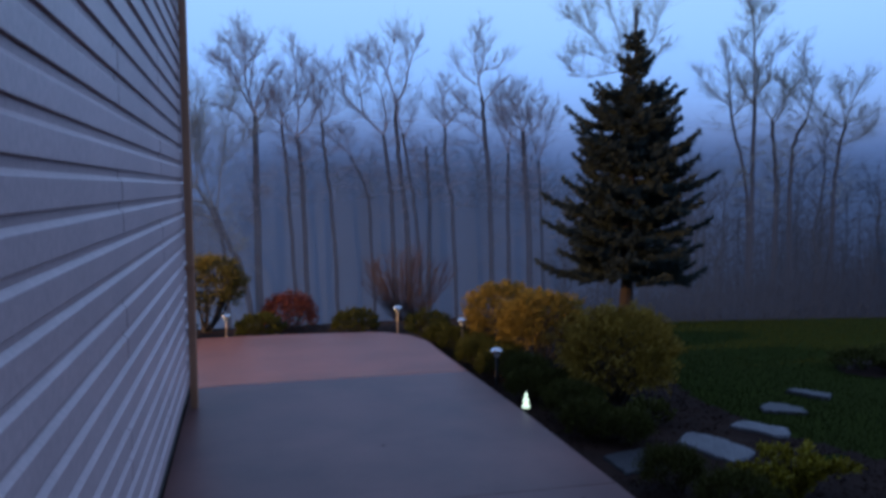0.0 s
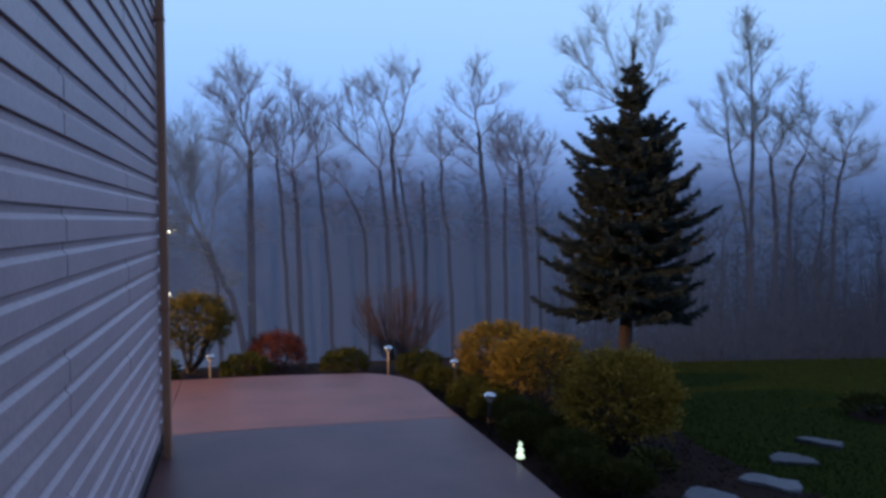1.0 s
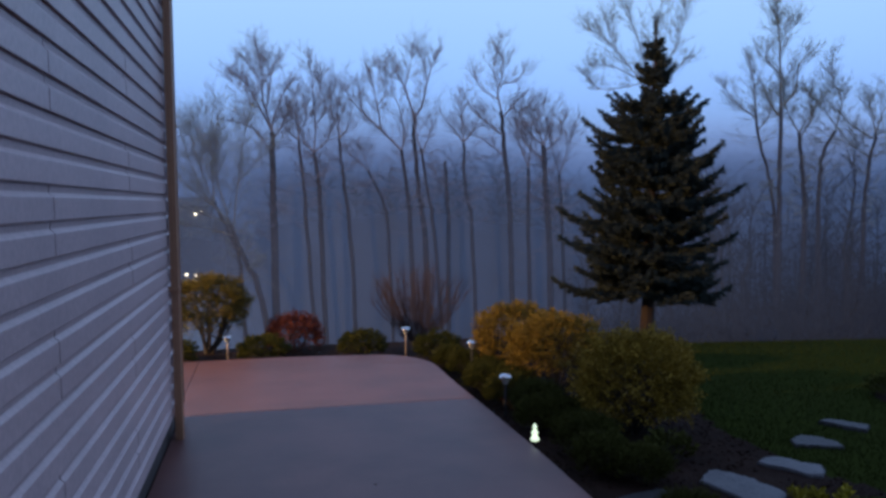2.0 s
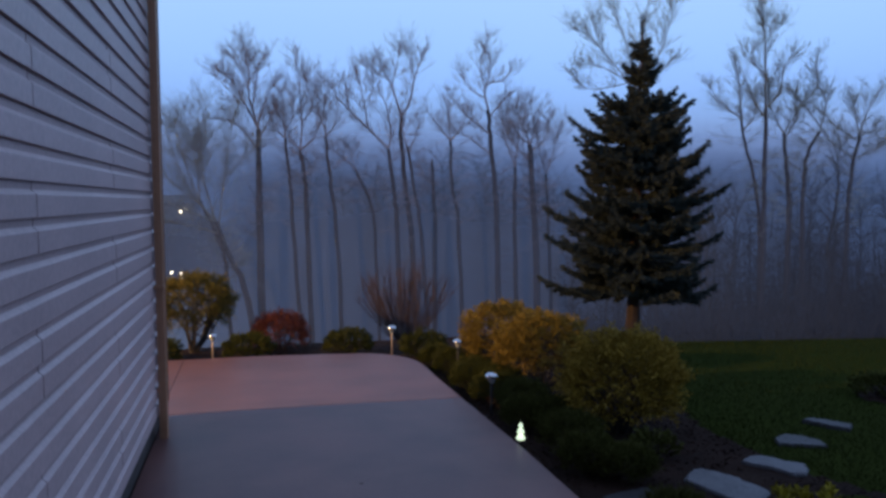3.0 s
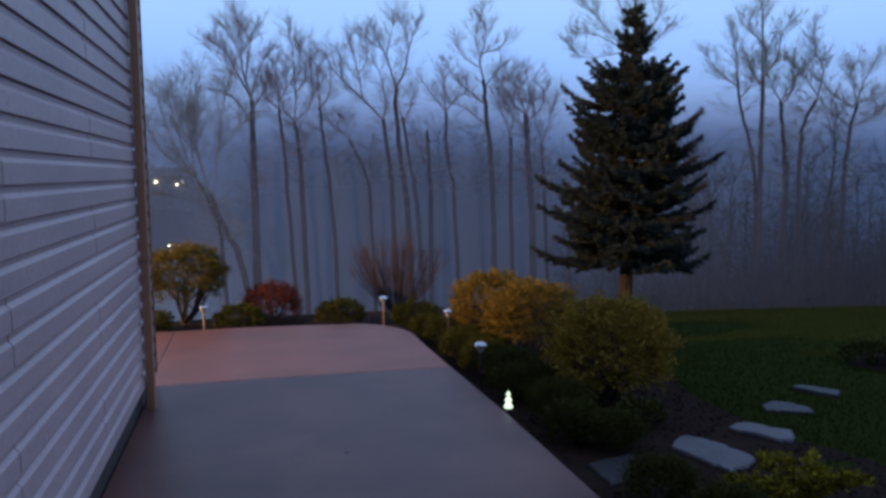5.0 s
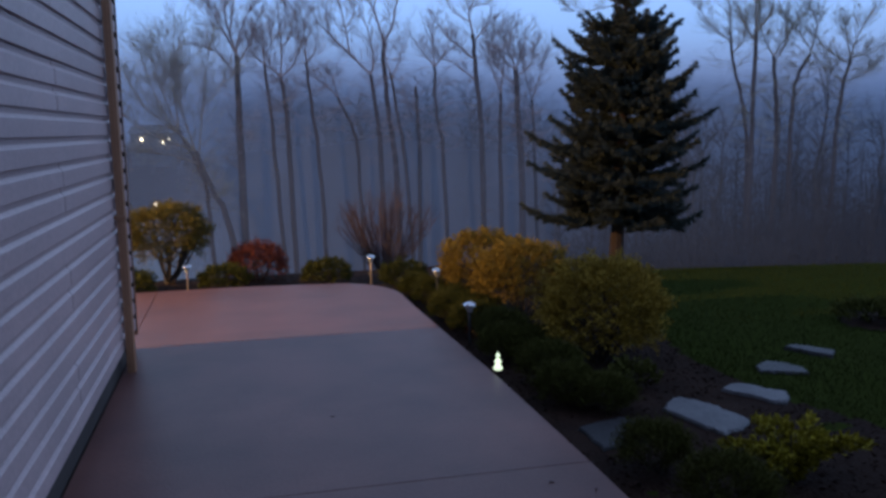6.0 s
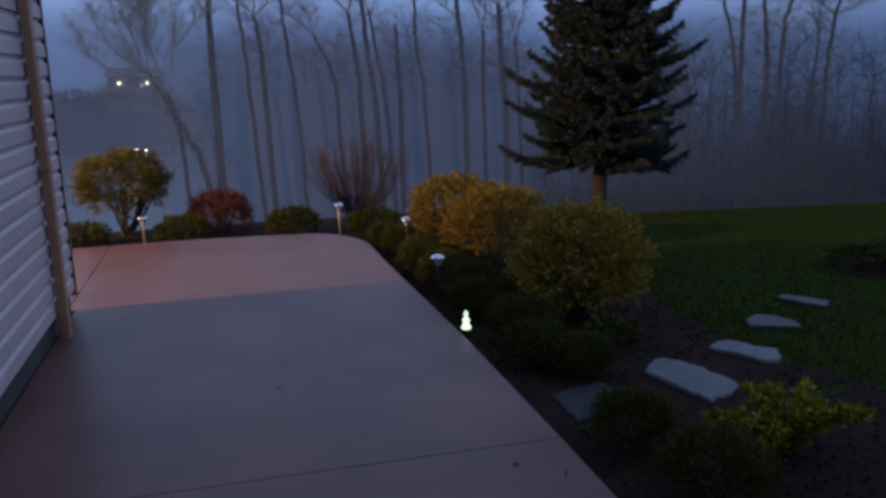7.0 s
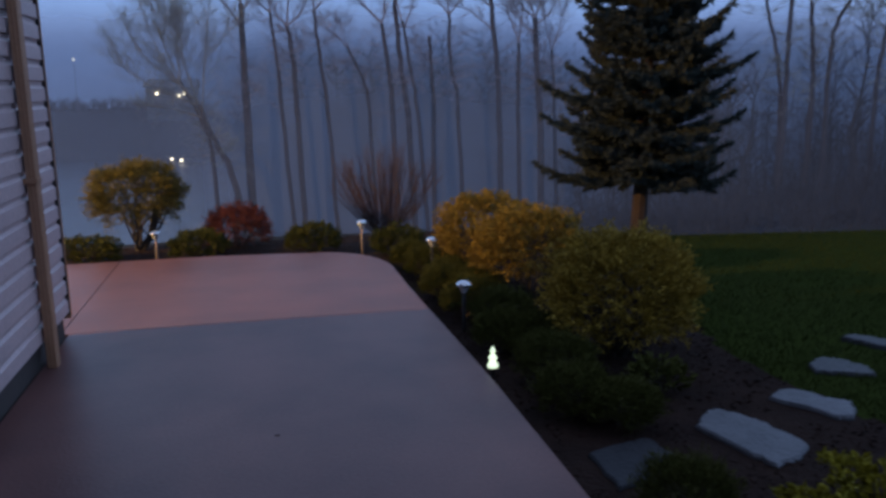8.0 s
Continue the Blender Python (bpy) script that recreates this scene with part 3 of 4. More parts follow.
# bare reddish shrub with a vase of upright stems
rng = random.Random(77)
vase = tagged(empty("bare_shrub", (2.62, 10.7, ground_z(2.62, 10.7))), "leafless reddish shrub with a fan of thin upright stems", "shrub", "shrubs beyond the patio")
thin = Soup()
for k in range(60):
    a = 2 * math.pi * rng.random()
    q = max(0.15, rng.random() ** 0.6)
    top = Vector((0.72 * q * math.cos(a), 0.54 * q * math.sin(a), rng.uniform(0.94, 1.18) - 0.40 * q * q))
    pts = wobble(Vector((0.05 * math.cos(a), 0.05 * math.sin(a), -0.03)), top, 6, 0.012, rng)
    for i, p in enumerate(pts):
        t = i / 6
        p.x *= 1 + 0.10 * math.sin(math.pi * t)
        p.y *= 1 + 0.10 * math.sin(math.pi * t)
    big = Soup()
    big.tube(pts, [0.0055, 0.0045, 0.004, 0.003, 0.0024, 0.0018, 0.001], 4)
    big.link("stem", REDTWIG, vase)
    for b in range(40):
        i = rng.randrange(1, 6)
        p = pts[i].lerp(pts[i + 1], rng.random())
        d = (pts[i + 1] - pts[i]).normalized() + Vector((rng.uniform(-1, 1), rng.uniform(-1, 1), rng.uniform(0.0, 0.8))) * 0.6
        thin.tube(wobble(p, p + d.normalized() * rng.uniform(0.08, 0.26), 2, 0.006, rng), [0.0022, 0.0016, 0.001], 3)
tagged(thin.link("twig_crown", REDTWIG, vase), kind="stuff")

# ---- spruce ----
rng = random.Random(5)
SP = (5.24, 9.20)
spruce = tagged(empty("spruce_tree", (*SP, ground_z(*SP) - 0.02)), "dark green young spruce with layered branches and bare lower trunk", "spruce tree")
sh = 4.02
wood = Soup()
wood.tube(wobble(Vector((0, 0, -0.1)), Vector((0.13, 0, sh)), 10, 0.012, rng), [0.105, 0.088, 0.078, 0.07, 0.062, 0.053, 0.044, 0.035, 0.026, 0.016, 0.006], 9)


def spray(soup, a, b, dens, size):
    """Needles all round a twig from a to b."""
    d = b - a
    for k in range(int(d.length * dens) + 2):
        p = a.lerp(b, rng.random() ** 0.85)
        o = d.normalized() * 0.8 + Vector((rng.uniform(-1, 1), rng.uniform(-1, 1), rng.uniform(-0.7, 1))) * 0.8
        soup.leaf(p, o, size * rng.uniform(0.7, 1.3), 0.30, rng)


REACH = [(0.45, 1.00), (0.75, 1.09), (1.2, 1.12), (1.6, 1.02), (2.1, 0.97), (2.6, 0.82), (2.90, 0.64), (3.10, 0.50), (3.20, 0.20), (3.36, 0.16), (3.46, 0.29), (3.72, 0.18), (3.92, 0.06)]


def reach(z):
    for (z0, r0), (z1, r1) in zip(REACH, REACH[1:]):
        if z <= z1:
            return r0 + (r1 - r0) * max(0.0, z - z0) / (z1 - z0)
    return 0.08


def spruce_branch(zz, a, r, slope):
    """One branch: it leaves the trunk at a slope, sags, and its pointed tip turns up; bushy side shoots lie in a tapering fan."""
    wood_part, green = Soup(), Soup()
    out = Vector((math.cos(a), math.sin(a), 0))
    side = Vector((-out.y, out.x, 0))
    pts = []
    for i in range(8):
        s = i / 7
        pts.append(Vector((0.13 * zz / sh, 0, zz)) + out * (r * s) + Vector((0, 0, r * (slope * s - 0.12 * s * (1 - s) + 0.10 * s ** 5))))
    wood_part.tube(pts, [0.017, 0.015, 0.012, 0.010, 0.008, 0.006, 0.004, 0.002], 4)
    for i in range(1, 8):
        spray(green, pts[i - 1], pts[i], 380, 0.052)
    m = max(6, int(r * 20))
    for j in range(m):
        s = 0.06 + 0.90 * (j + rng.random()) / m
        i = min(6, int(s * 7))
        p = pts[i].lerp(pts[i + 1], s * 7 - i)
        sg = 1 if j % 2 else -1
        ln = r * (0.56 * (1 - s) ** 1.5 + 0.02) * rng.uniform(0.75, 1.25) + 0.025
        q = p + (out * 0.90 + side * sg * 0.60 + Vector((0, 0, slope * 0.6 + rng.uniform(-0.16, 0.14)))).normalized() * ln
        wood_part.tube([p, q], [0.005, 0.002], 3)
        spray(green, p, q, 330, 0.050)
        if ln > 0.16:
            for w, f in ((-1, 0.4), (1, 0.6)):
                h = p.lerp(q, f)
                e = h + (out * 0.9 + side * w * 0.5 + Vector((0, 0, slope * 0.5 + rng.uniform(-0.2, 0.1)))).normalized() * ln * 0.5
                spray(green, h, e, 300, 0.046)
    limb = wood_part.link("branch", TWIG, spruce)
    tagged(green.link("needle_spray", NEEDLE, limb), kind="stuff")


z, layer = 0.70, 0
while z < sh - 0.22:
    t = (z - 0.60) / (sh - 0.60)
    main = layer % 2 == 0
    nb = (9 if t < 0.7 else 7) if main else 7
    turn = rng.random() * 6.28
    for k in range(nb):
        a = turn + 2 * math.pi * (k + rng.uniform(-0.25, 0.25)) / nb
        r = reach(z + 0.1) * (rng.uniform(0.74, 1.12) if main else rng.uniform(0.50, 0.82))
        slope = 0.0 + 0.52 * t ** 1.1 + rng.uniform(-0.05, 0.06)
        spruce_branch(z - slope * 0.12 + rng.uniform(-0.075, 0.075), a, r, slope)
    z += 0.132 * (1 - 0.10 * t)
    layer += 1
leader = Soup()
spray(leader, Vector((0.12, 0, sh - 0.35)), Vector((0.13, 0, sh + 0.05)), 320, 0.06)
tagged(leader.link("needle_spray", NEEDLE, spruce), kind="stuff")
wood.link("trunk", SPRUCE_BARK, spruce, "red-brown spruce trunk")


# ---- bare trees on the slope ----
def grow(soup, p, d, length, radius, depth, rng, up, buds):
    """A twig with finer twigs all along it, each rank shorter; leaf buds sit in tufts on the finest."""
    end = p + d * length
    if depth == 0:
        soup.tube([p, end], [radius, radius * 0.55], 3)
        if buds is not None and rng.random() < 0.5:
            for k in range(2):
                buds.leaf(end, Vector((rng.uniform(-1, 1), rng.uniform(-1, 1), rng.uniform(-0.6, 1))), rng.uniform(0.020, 0.036), 0.6, rng)
        return
    pts = wobble(p, end, 3, length * 0.045, rng)
    soup.tube(pts, [radius, radius * 0.85, radius * 0.7, radius * 0.45], 3)
    for k in range(6 if depth > 1 else 4):
        i = rng.choice((0, 1, 1, 2, 2))
        q = pts[i].lerp(pts[i + 1], rng.random())
        nd = (d + Vector((rng.uniform(-1, 1), rng.uniform(-1, 1), rng.uniform(-0.7, 0.7))) * 0.80 + Vector((0, 0, up))).normalized()
        grow(soup, q, nd, length * rng.uniform(0.40, 0.75), radius * 0.62, depth - 1, rng, up, buds)


def smooth_line(line, n):
    """A curve through the given points, n steps to each stretch."""
    out = []
    for i in range(len(line) - 1):
        a, b, c, d = line[max(0, i - 1)], line[i], line[i + 1], line[min(len(line) - 1, i + 2)]
        for k in range(n):
            t = k / n
            out.append(0.5 * ((2 * b) + (c - a) * t + (2 * a - 5 * b + 4 * c - d) * t * t + (3 * b - a - 3 * c + d) * t ** 3))
    return out + [line[-1]]


def bare_tree(foot, y, stem, boughs, radius, seed, label, mat=None, buds=False, side_twigs=20, dens=13.0, twig=0.62, up=0.30, bough_radius=0.034):
    """A trunk from its foot through the stem's (x, z) points; boughs follow theirs and drift in depth, each set with ranks of fine twigs."""
    r = random.Random(seed)
    base = Vector((foot, y, ground_z(foot, y) - 0.15))
    root = tagged(empty("bare_tree", base), label, "tree", "trees on the lake slope")
    fine = PALE_TWIG if buds else YOUNG_BARK
    trunk, crown, leafs = Soup(), Soup(), (Soup() if buds else None)
    line = smooth_line([Vector((0, 0, 0))] + [Vector((x, y, z)) - base for x, z in stem], 5)
    line = [line[0]] + [p + Vector((r.uniform(-1, 1), r.uniform(-1, 1), 0)) * 0.022 for p in line[1:-1]] + [line[-1]]
    m = len(line)
    rad = [radius * 0.9 * (1.3 if i == 0 else 1.0) * (1 - 0.42 * i / (m - 1)) for i in range(m)]
    trunk.tube(line, rad, 8)
    known = list(zip(line, rad))
    for points in boughs:
        flat = [Vector((x, y, z)) - base for x, z in points]
        near, near_r = min(known, key=lambda e: (e[0].x - flat[0].x) ** 2 + (e[0].z - flat[0].z) ** 2)
        drift = r.uniform(-0.55, 0.55)
        total = len(flat) - 1
        path = smooth_line([near] + [Vector((p.x, near.y + drift * (i + 1) / total, p.z)) for i, p in enumerate(flat[1:])], 5)
        path = [path[0]] + [p + Vector((r.uniform(-1, 1), r.uniform(-1, 1), r.uniform(-1, 1))) * 0.009 for p in path[1:]]
        n = len(path)
        r0 = min(near_r * 0.75, bough_radius * (0.72 if buds else 1.0))
        radii = [r0 * (1 - 0.85 * (i / (n - 1)) ** 0.8) + 0.002 for i in range(n)]
        known += list(zip(path, radii))
        bough = Soup()
        bough.tube(path, radii, 5)
        length = sum((b - a).length for a, b in zip(path, path[1:]))
        for k in range(int(length * dens) + 5):
            s = r.uniform(0.12, 1.0)
            i = min(n - 2, int(s * (n - 1)))
            p = path[i].lerp(path[i + 1], r.random())
            d = ((path[i + 1] - path[i]).normalized() * 0.8 + Vector((r.uniform(-1, 1), r.uniform(-1, 1), r.uniform(-0.6, 0.6))) + Vector((0, 0, up))).normalized()
            grow(bough, p, d, twig * r.uniform(0.45, 1.25) * (1.15 - 0.45 * s), 0.0036 if buds else 0.0046, 2, r, up, leafs)
        bough.link("limb", fine, root)
    for k in range(side_twigs):
        i = m // 3 + int((m - 1 - m // 3) * r.random() ** 0.7)
        d = Vector((r.uniform(-1, 1), r.uniform(-1, 1), r.uniform(-0.3, 0.6))).normalized()
        grow(crown, line[i], d, r.uniform(0.25, 0.85), 0.006, 2, r, 0.1, leafs)
    trunk.link("trunk", mat or BARK, root)
    tagged(crown.link("twig_crown", fine, root), kind="stuff")
    if buds:
        tagged(leafs.link("foliage", BUD, root, "pale spring buds"), kind="stuff")
    return root


GT = "bare grey-barked tree standing on the misty slope"
bare_tree(0.74, 25.0, [(0.79, 0.4), (0.78, 1.86), (0.79, 3.70)],
          [[(0.79, 3.70), (0.35, 4.63), (0.01, 5.17), (-0.28, 5.46)], [(0.79, 3.70), (0.54, 4.70), (0.55, 5.37), (0.36, 6.35)], [(0.79, 3.70), (0.85, 4.15), (1.27, 5.08)], [(0.65, 4.27), (0.79, 5.30), (0.98, 5.75)],
           [(0.47, 4.39), (0.20, 4.55), (-0.46, 5.30)], [(0.54, 4.94), (0.26, 5.54), (0.05, 5.90)], [(0.79, 3.04), (0.28, 3.77), (-0.31, 4.07)], [(0.80, 3.30), (1.12, 3.95), (1.30, 4.50)]], 0.150, 101, "thick bare tree with a broad egg-shaped twiggy crown", dens=17)
bare_tree(1.95, 25.0, [(1.75, 0.8), (1.70, 1.86), (1.57, 3.45)], [[(1.57, 3.45), (1.52, 4.10), (1.51, 4.90)], [(1.57, 3.42), (1.24, 3.79), (1.13, 4.35)], [(1.56, 3.60), (1.77, 4.04), (1.81, 4.60)]], 0.078, 104, GT, dens=20)
bare_tree(2.24, 25.0, [(2.19, 0.4), (2.13, 1.86), (2.08, 2.49), (2.0, 3.08)],
          [[(2.0, 3.08), (1.73, 3.42), (1.55, 3.86)], [(2.02, 3.08), (2.07, 3.80), (2.04, 4.49), (2.01, 5.25), (1.92, 5.95)], [(2.03, 3.10), (2.38, 3.43), (2.60, 3.94), (2.77, 4.38), (2.81, 5.10)], [(2.11, 3.93), (2.36, 4.30), (2.43, 4.95)], [(2.05, 4.49), (2.25, 4.99), (2.23, 5.60)]], 0.098, 105, "forked bare tree with two spreading limbs")
bare_tree(3.20, 25.0, [(3.05, 0.5), (2.92, 1.86), (2.81, 2.87), (2.77, 3.56)], [[(2.77, 3.56), (2.73, 4.06), (2.71, 4.75)], [(2.78, 3.44), (3.04, 3.88), (3.11, 4.35)], [(2.77, 3.70), (2.55, 4.25), (2.49, 4.80)]], 0.075, 106, GT)
bare_tree(4.48, 26.0, [(4.35, 0.6), (4.15, 1.7), (3.75, 2.55)], [[(3.75, 2.55), (3.40, 2.95), (3.10, 3.15)], [(3.95, 2.2), (3.70, 2.9), (3.65, 3.3)]], 0.066, 107, "slender tree bending over to one side", side_twigs=12)
bare_tree(5.00, 25.0, [(4.92, 0.6), (4.81, 1.86), (4.66, 3.16)],
          [[(4.66, 3.16), (4.08, 3.76), (3.49, 4.34), (3.16, 4.73), (2.97, 5.20)], [(4.12, 3.74), (3.93, 4.49), (3.77, 5.14), (3.64, 5.60)], [(4.66, 3.16), (4.74, 3.43), (4.70, 3.97), (4.55, 4.57), (4.33, 4.83)], [(3.94, 4.42), (4.20, 4.96), (4.11, 5.75)], [(3.49, 4.34), (3.43, 4.94), (3.37, 5.50)]], 0.098, 108, "bare tree forking into one long side limb", dens=11, bough_radius=0.042)
bare_tree(5.55, 25.2, [(5.38, 0.6), (5.23, 1.86), (5.10, 3.43), (5.12, 4.14)],
          [[(5.12, 4.14), (4.88, 4.97), (4.71, 5.37), (4.41, 5.80)], [(5.12, 4.14), (5.39, 4.58), (5.57, 5.33), (5.75, 5.80), (5.97, 6.30)], [(5.57, 5.33), (5.44, 6.0), (5.27, 6.40)], [(4.85, 5.07), (4.99, 5.64), (5.10, 6.10)], [(4.71, 5.37), (4.38, 5.49), (4.04, 5.80)]], 0.105, 109, "tall bare tree with a high open fork", dens=11, bough_radius=0.046)
bare_tree(5.85, 24.8, [(5.62, 0.6), (5.42, 1.86), (5.22, 3.2)], [[(5.22, 3.2), (5.10, 3.8), (5.05, 4.3)], [(5.27, 2.9), (5.5, 3.6), (5.6, 4.1)]], 0.075, 110, GT, side_twigs=12, dens=9)
bare_tree(6.25, 26.0, [(6.32, 0.6), (6.26, 1.8), (6.24, 2.85)], [[(6.26, 2.0), (6.0, 2.3), (5.85, 2.7)]], 0.090, 111, "dead broken-topped trunk with stubs", side_twigs=18)
bare_tree(6.98, 25.0, [(6.85, 0.8), (6.67, 1.86), (6.62, 3.40)], [[(6.62, 3.40), (6.64, 4.0), (6.58, 4.80)], [(6.62, 3.31), (6.92, 3.80), (7.07, 4.30)], [(6.62, 3.40), (6.29, 3.86), (6.08, 4.20)]], 0.078, 112, GT)
bare_tree(8.12, 24.9, [(8.08, 0.6), (8.03, 1.86), (7.87, 3.60), (7.82, 4.36)],
          [[(7.82, 4.36), (7.68, 4.97), (7.80, 5.39), (7.66, 6.05), (7.65, 6.45)], [(7.85, 3.71), (7.28, 4.01), (6.86, 4.34), (6.58, 4.80)], [(7.87, 3.05), (7.21, 3.53), (6.85, 3.63)], [(7.84, 4.16), (8.29, 4.58), (8.66, 5.0)], [(7.80, 5.12), (8.22, 5.26), (8.50, 5.70)],
           [(7.68, 4.77), (7.21, 5.10), (7.07, 5.65)], [(7.79, 5.32), (7.93, 5.87), (7.89, 6.20)], [(7.66, 4.97), (7.50, 5.52), (7.50, 6.05)]], 0.105, 113, "tall bare tree with an oval crown of curved limbs", dens=10, twig=0.52)
bare_tree(8.92, 25.5, [(8.85, 0.6), (8.88, 2.6)], [[(8.88, 2.6), (8.60, 3.5), (8.55, 4.1)], [(8.88, 2.6), (8.98, 3.6), (9.0, 4.4)]], 0.090, 114, GT, side_twigs=24)
bare_tree(9.48, 25.0, [(9.38, 0.6), (9.28, 1.85), (9.21, 3.30)],
          [[(9.21, 3.30), (9.06, 4.04), (9.17, 4.60)], [(9.21, 3.30), (9.46, 3.83), (9.65, 4.40)], [(9.21, 3.30), (8.73, 3.82), (8.54, 4.40)], [(9.22, 2.92), (8.73, 3.20), (8.40, 3.70)], [(9.23, 3.06), (9.69, 3.49), (9.80, 4.0)], [(9.06, 3.97), (8.87, 4.31), (8.80, 4.60)]], 0.130, 115, "dense bushy bare tree with a thick trunk", dens=20, side_twigs=30)
bare_tree(10.3, 26.0, [(10.2, 0.6), (10.1, 2.4)], [[(10.1, 2.4), (9.9, 3.2), (9.8, 3.8)], [(10.1, 2.4), (10.3, 3.2), (10.4, 4.0)]], 0.075, 116, GT)
bare_tree(0.68, 24.2, [(0.30, -0.9), (-0.05, -0.1), (-0.45, 1.0)],
          [[(-0.45, 1.0), (-0.75, 2.2), (-0.80, 3.4), (-0.62, 4.3)], [(-0.45, 1.0), (-1.2, 2.0), (-1.6, 3.0), (-1.75, 3.7)], [(-0.40, 0.9), (-0.2, 2.2), (-0.05, 3.2), (0.10, 3.9)], [(-0.45, 1.0), (-1.4, 1.4), (-2.2, 1.9), (-2.6, 2.7)], [(-0.75, 2.2), (-1.1, 3.2), (-1.25, 4.1)], [(-0.35, 0.7), (-1.1, 0.9), (-1.9, 1.0)], [(-0.2, 2.2), (0.3, 2.7), (0.5, 3.2)]], 0.115, 102, "leaning many-limbed tree with fine yellowish twigs", BARK, True, 30, 15, 0.80)
bare_tree(-0.1, 24.4, [(-0.2, -0.5), (-0.35, 0.4), (-0.9, 1.6)], [[(-0.9, 1.6), (-1.3, 2.8), (-1.5, 3.8)], [(-0.9, 1.6), (-0.9, 3.0), (-0.85, 4.2)], [(-0.8, 1.4), (-1.8, 2.3), (-2.3, 3.2)]], 0.080, 103, "thin leaning tree beside a thicker trunk", BARK, True, 20, 13, 0.80)
BT = "tall bare tree with pale spring buds above brush"
bare_tree(10.5, 20.0, [(10.6, 0.6), (10.62, 3.18), (10.55, 4.39)],
          [[(10.55, 4.39), (10.24, 4.66), (9.53, 5.02), (8.92, 5.05)], [(10.24, 4.66), (9.70, 5.30), (9.23, 5.76), (8.78, 5.98)], [(10.48, 4.55), (10.11, 5.64), (9.75, 6.27), (9.45, 6.74)], [(10.57, 4.56), (10.59, 5.93), (10.64, 6.91)],
           [(10.61, 4.56), (11.08, 5.40), (11.31, 6.29), (11.43, 6.84)], [(10.64, 4.45), (11.27, 4.96), (11.60, 5.30)], [(10.30, 4.50), (9.30, 4.42), (8.97, 4.75)], [(9.70, 5.30), (9.46, 5.77), (9.40, 6.15)]], 0.110, 120, BT, BARK, True, 6, 13, 0.55)
bare_tree(14.2, 20.0, [(14.25, 0.6), (14.26, 2.08), (14.28, 3.98)],
          [[(14.28, 3.98), (14.20, 5.46), (14.08, 6.28), (13.98, 6.98)], [(14.29, 4.0), (14.68, 4.47), (14.73, 5.12), (15.10, 5.50)], [(14.23, 4.87), (13.85, 5.16), (13.60, 5.58)], [(14.18, 5.58), (14.44, 6.0), (14.86, 6.28)], [(14.29, 3.80), (14.01, 4.15), (13.93, 4.65)], [(14.13, 6.11), (13.82, 6.39), (13.70, 6.68)]], 0.095, 121, BT, BARK, True, 24, 16, 0.50, bough_radius=0.05)
bare_tree(14.3, 20.2, [(14.25, 0.8), (14.06, 2.18), (13.73, 3.20), (13.64, 3.97)], [[(13.64, 3.97), (13.53, 4.67), (13.32, 5.28)], [(13.69, 3.67), (13.21, 4.08), (12.84, 4.66)], [(13.73, 3.32), (13.95, 3.80), (13.87, 4.35)]], 0.060, 128, BT, BARK, True, 18, 16, 0.50)
bare_tree(15.2, 20.3, [(15.25, 0.8), (15.19, 2.08), (15.05, 3.33)], [[(15.05, 3.33), (14.83, 3.99), (14.87, 4.85)], [(15.09, 3.15), (15.32, 3.82), (15.19, 4.45)], [(14.86, 3.99), (14.55, 4.29), (14.54, 4.66)], [(15.05, 3.33), (15.59, 4.13), (15.84, 4.35)]], 0.090, 122, BT, BARK, True, 24, 18, 0.50)
bare_tree(15.5, 20.0, [(15.45, 0.8), (15.50, 2.12), (15.62, 2.79), (15.96, 3.35)], [[(15.96, 3.35), (16.21, 4.20), (16.02, 4.74), (16.04, 5.54)], [(16.02, 3.53), (15.73, 3.95), (15.51, 4.32)], [(16.21, 4.14), (16.41, 4.45), (16.27, 4.66)]], 0.080, 123, "bare tree with one curved leaning limb", BARK, True, 24, 14, 0.50)
bare_tree(16.5, 19.5, [(16.5, 0.8), (16.59, 2.06), (16.83, 3.25)], [[(16.83, 3.25), (17.09, 3.86), (17.47, 4.43)], [(16.77, 3.08), (16.34, 3.43), (16.12, 3.80)], [(16.83, 3.20), (17.32, 3.33), (17.86, 3.60)], [(16.79, 3.25), (16.88, 3.86), (16.94, 4.24)], [(16.7, 2.6), (16.2, 2.9), (15.9, 3.2)], [(16.7, 2.6), (17.4, 2.8), (17.9, 3.1)]], 0.080, 124, "bushy bare tree with pale spring buds", BARK, True, 26, 18, 0.50)
bare_tree(19.4, 19.0, [(19.4, 1.0), (19.6, 3.2)], [[(19.6, 3.2), (19.1, 4.2), (18.9, 5.0)], [(19.6, 3.2), (19.65, 4.8), (19.7, 6.1)], [(19.6, 3.2), (20.1, 4.2), (20.4, 5.0)]], 0.100, 125, BT, BARK, True, 24)
bare_tree(12.6, 23.0, [(12.6, 0.6), (12.5, 2.4)], [[(12.5, 2.4), (12.2, 3.2), (12.0, 3.8)], [(12.5, 2.4), (12.6, 3.5), (12.6, 4.3)], [(12.5, 2.4), (12.9, 3.2), (13.1, 3.8)]], 0.085, 126, GT, BARK, True, 24)
bare_tree(21.5, 18.0, [(21.5, 1.0), (21.6, 3.0)], [[(21.6, 3.0), (21.1, 4.0), (20.9, 4.7)], [(21.6, 3.0), (21.7, 4.7), (21.7, 5.8)], [(21.6, 3.0), (22.1, 4.0), (22.4, 4.7)]], 0.100, 127, BT, BARK, True, 24)

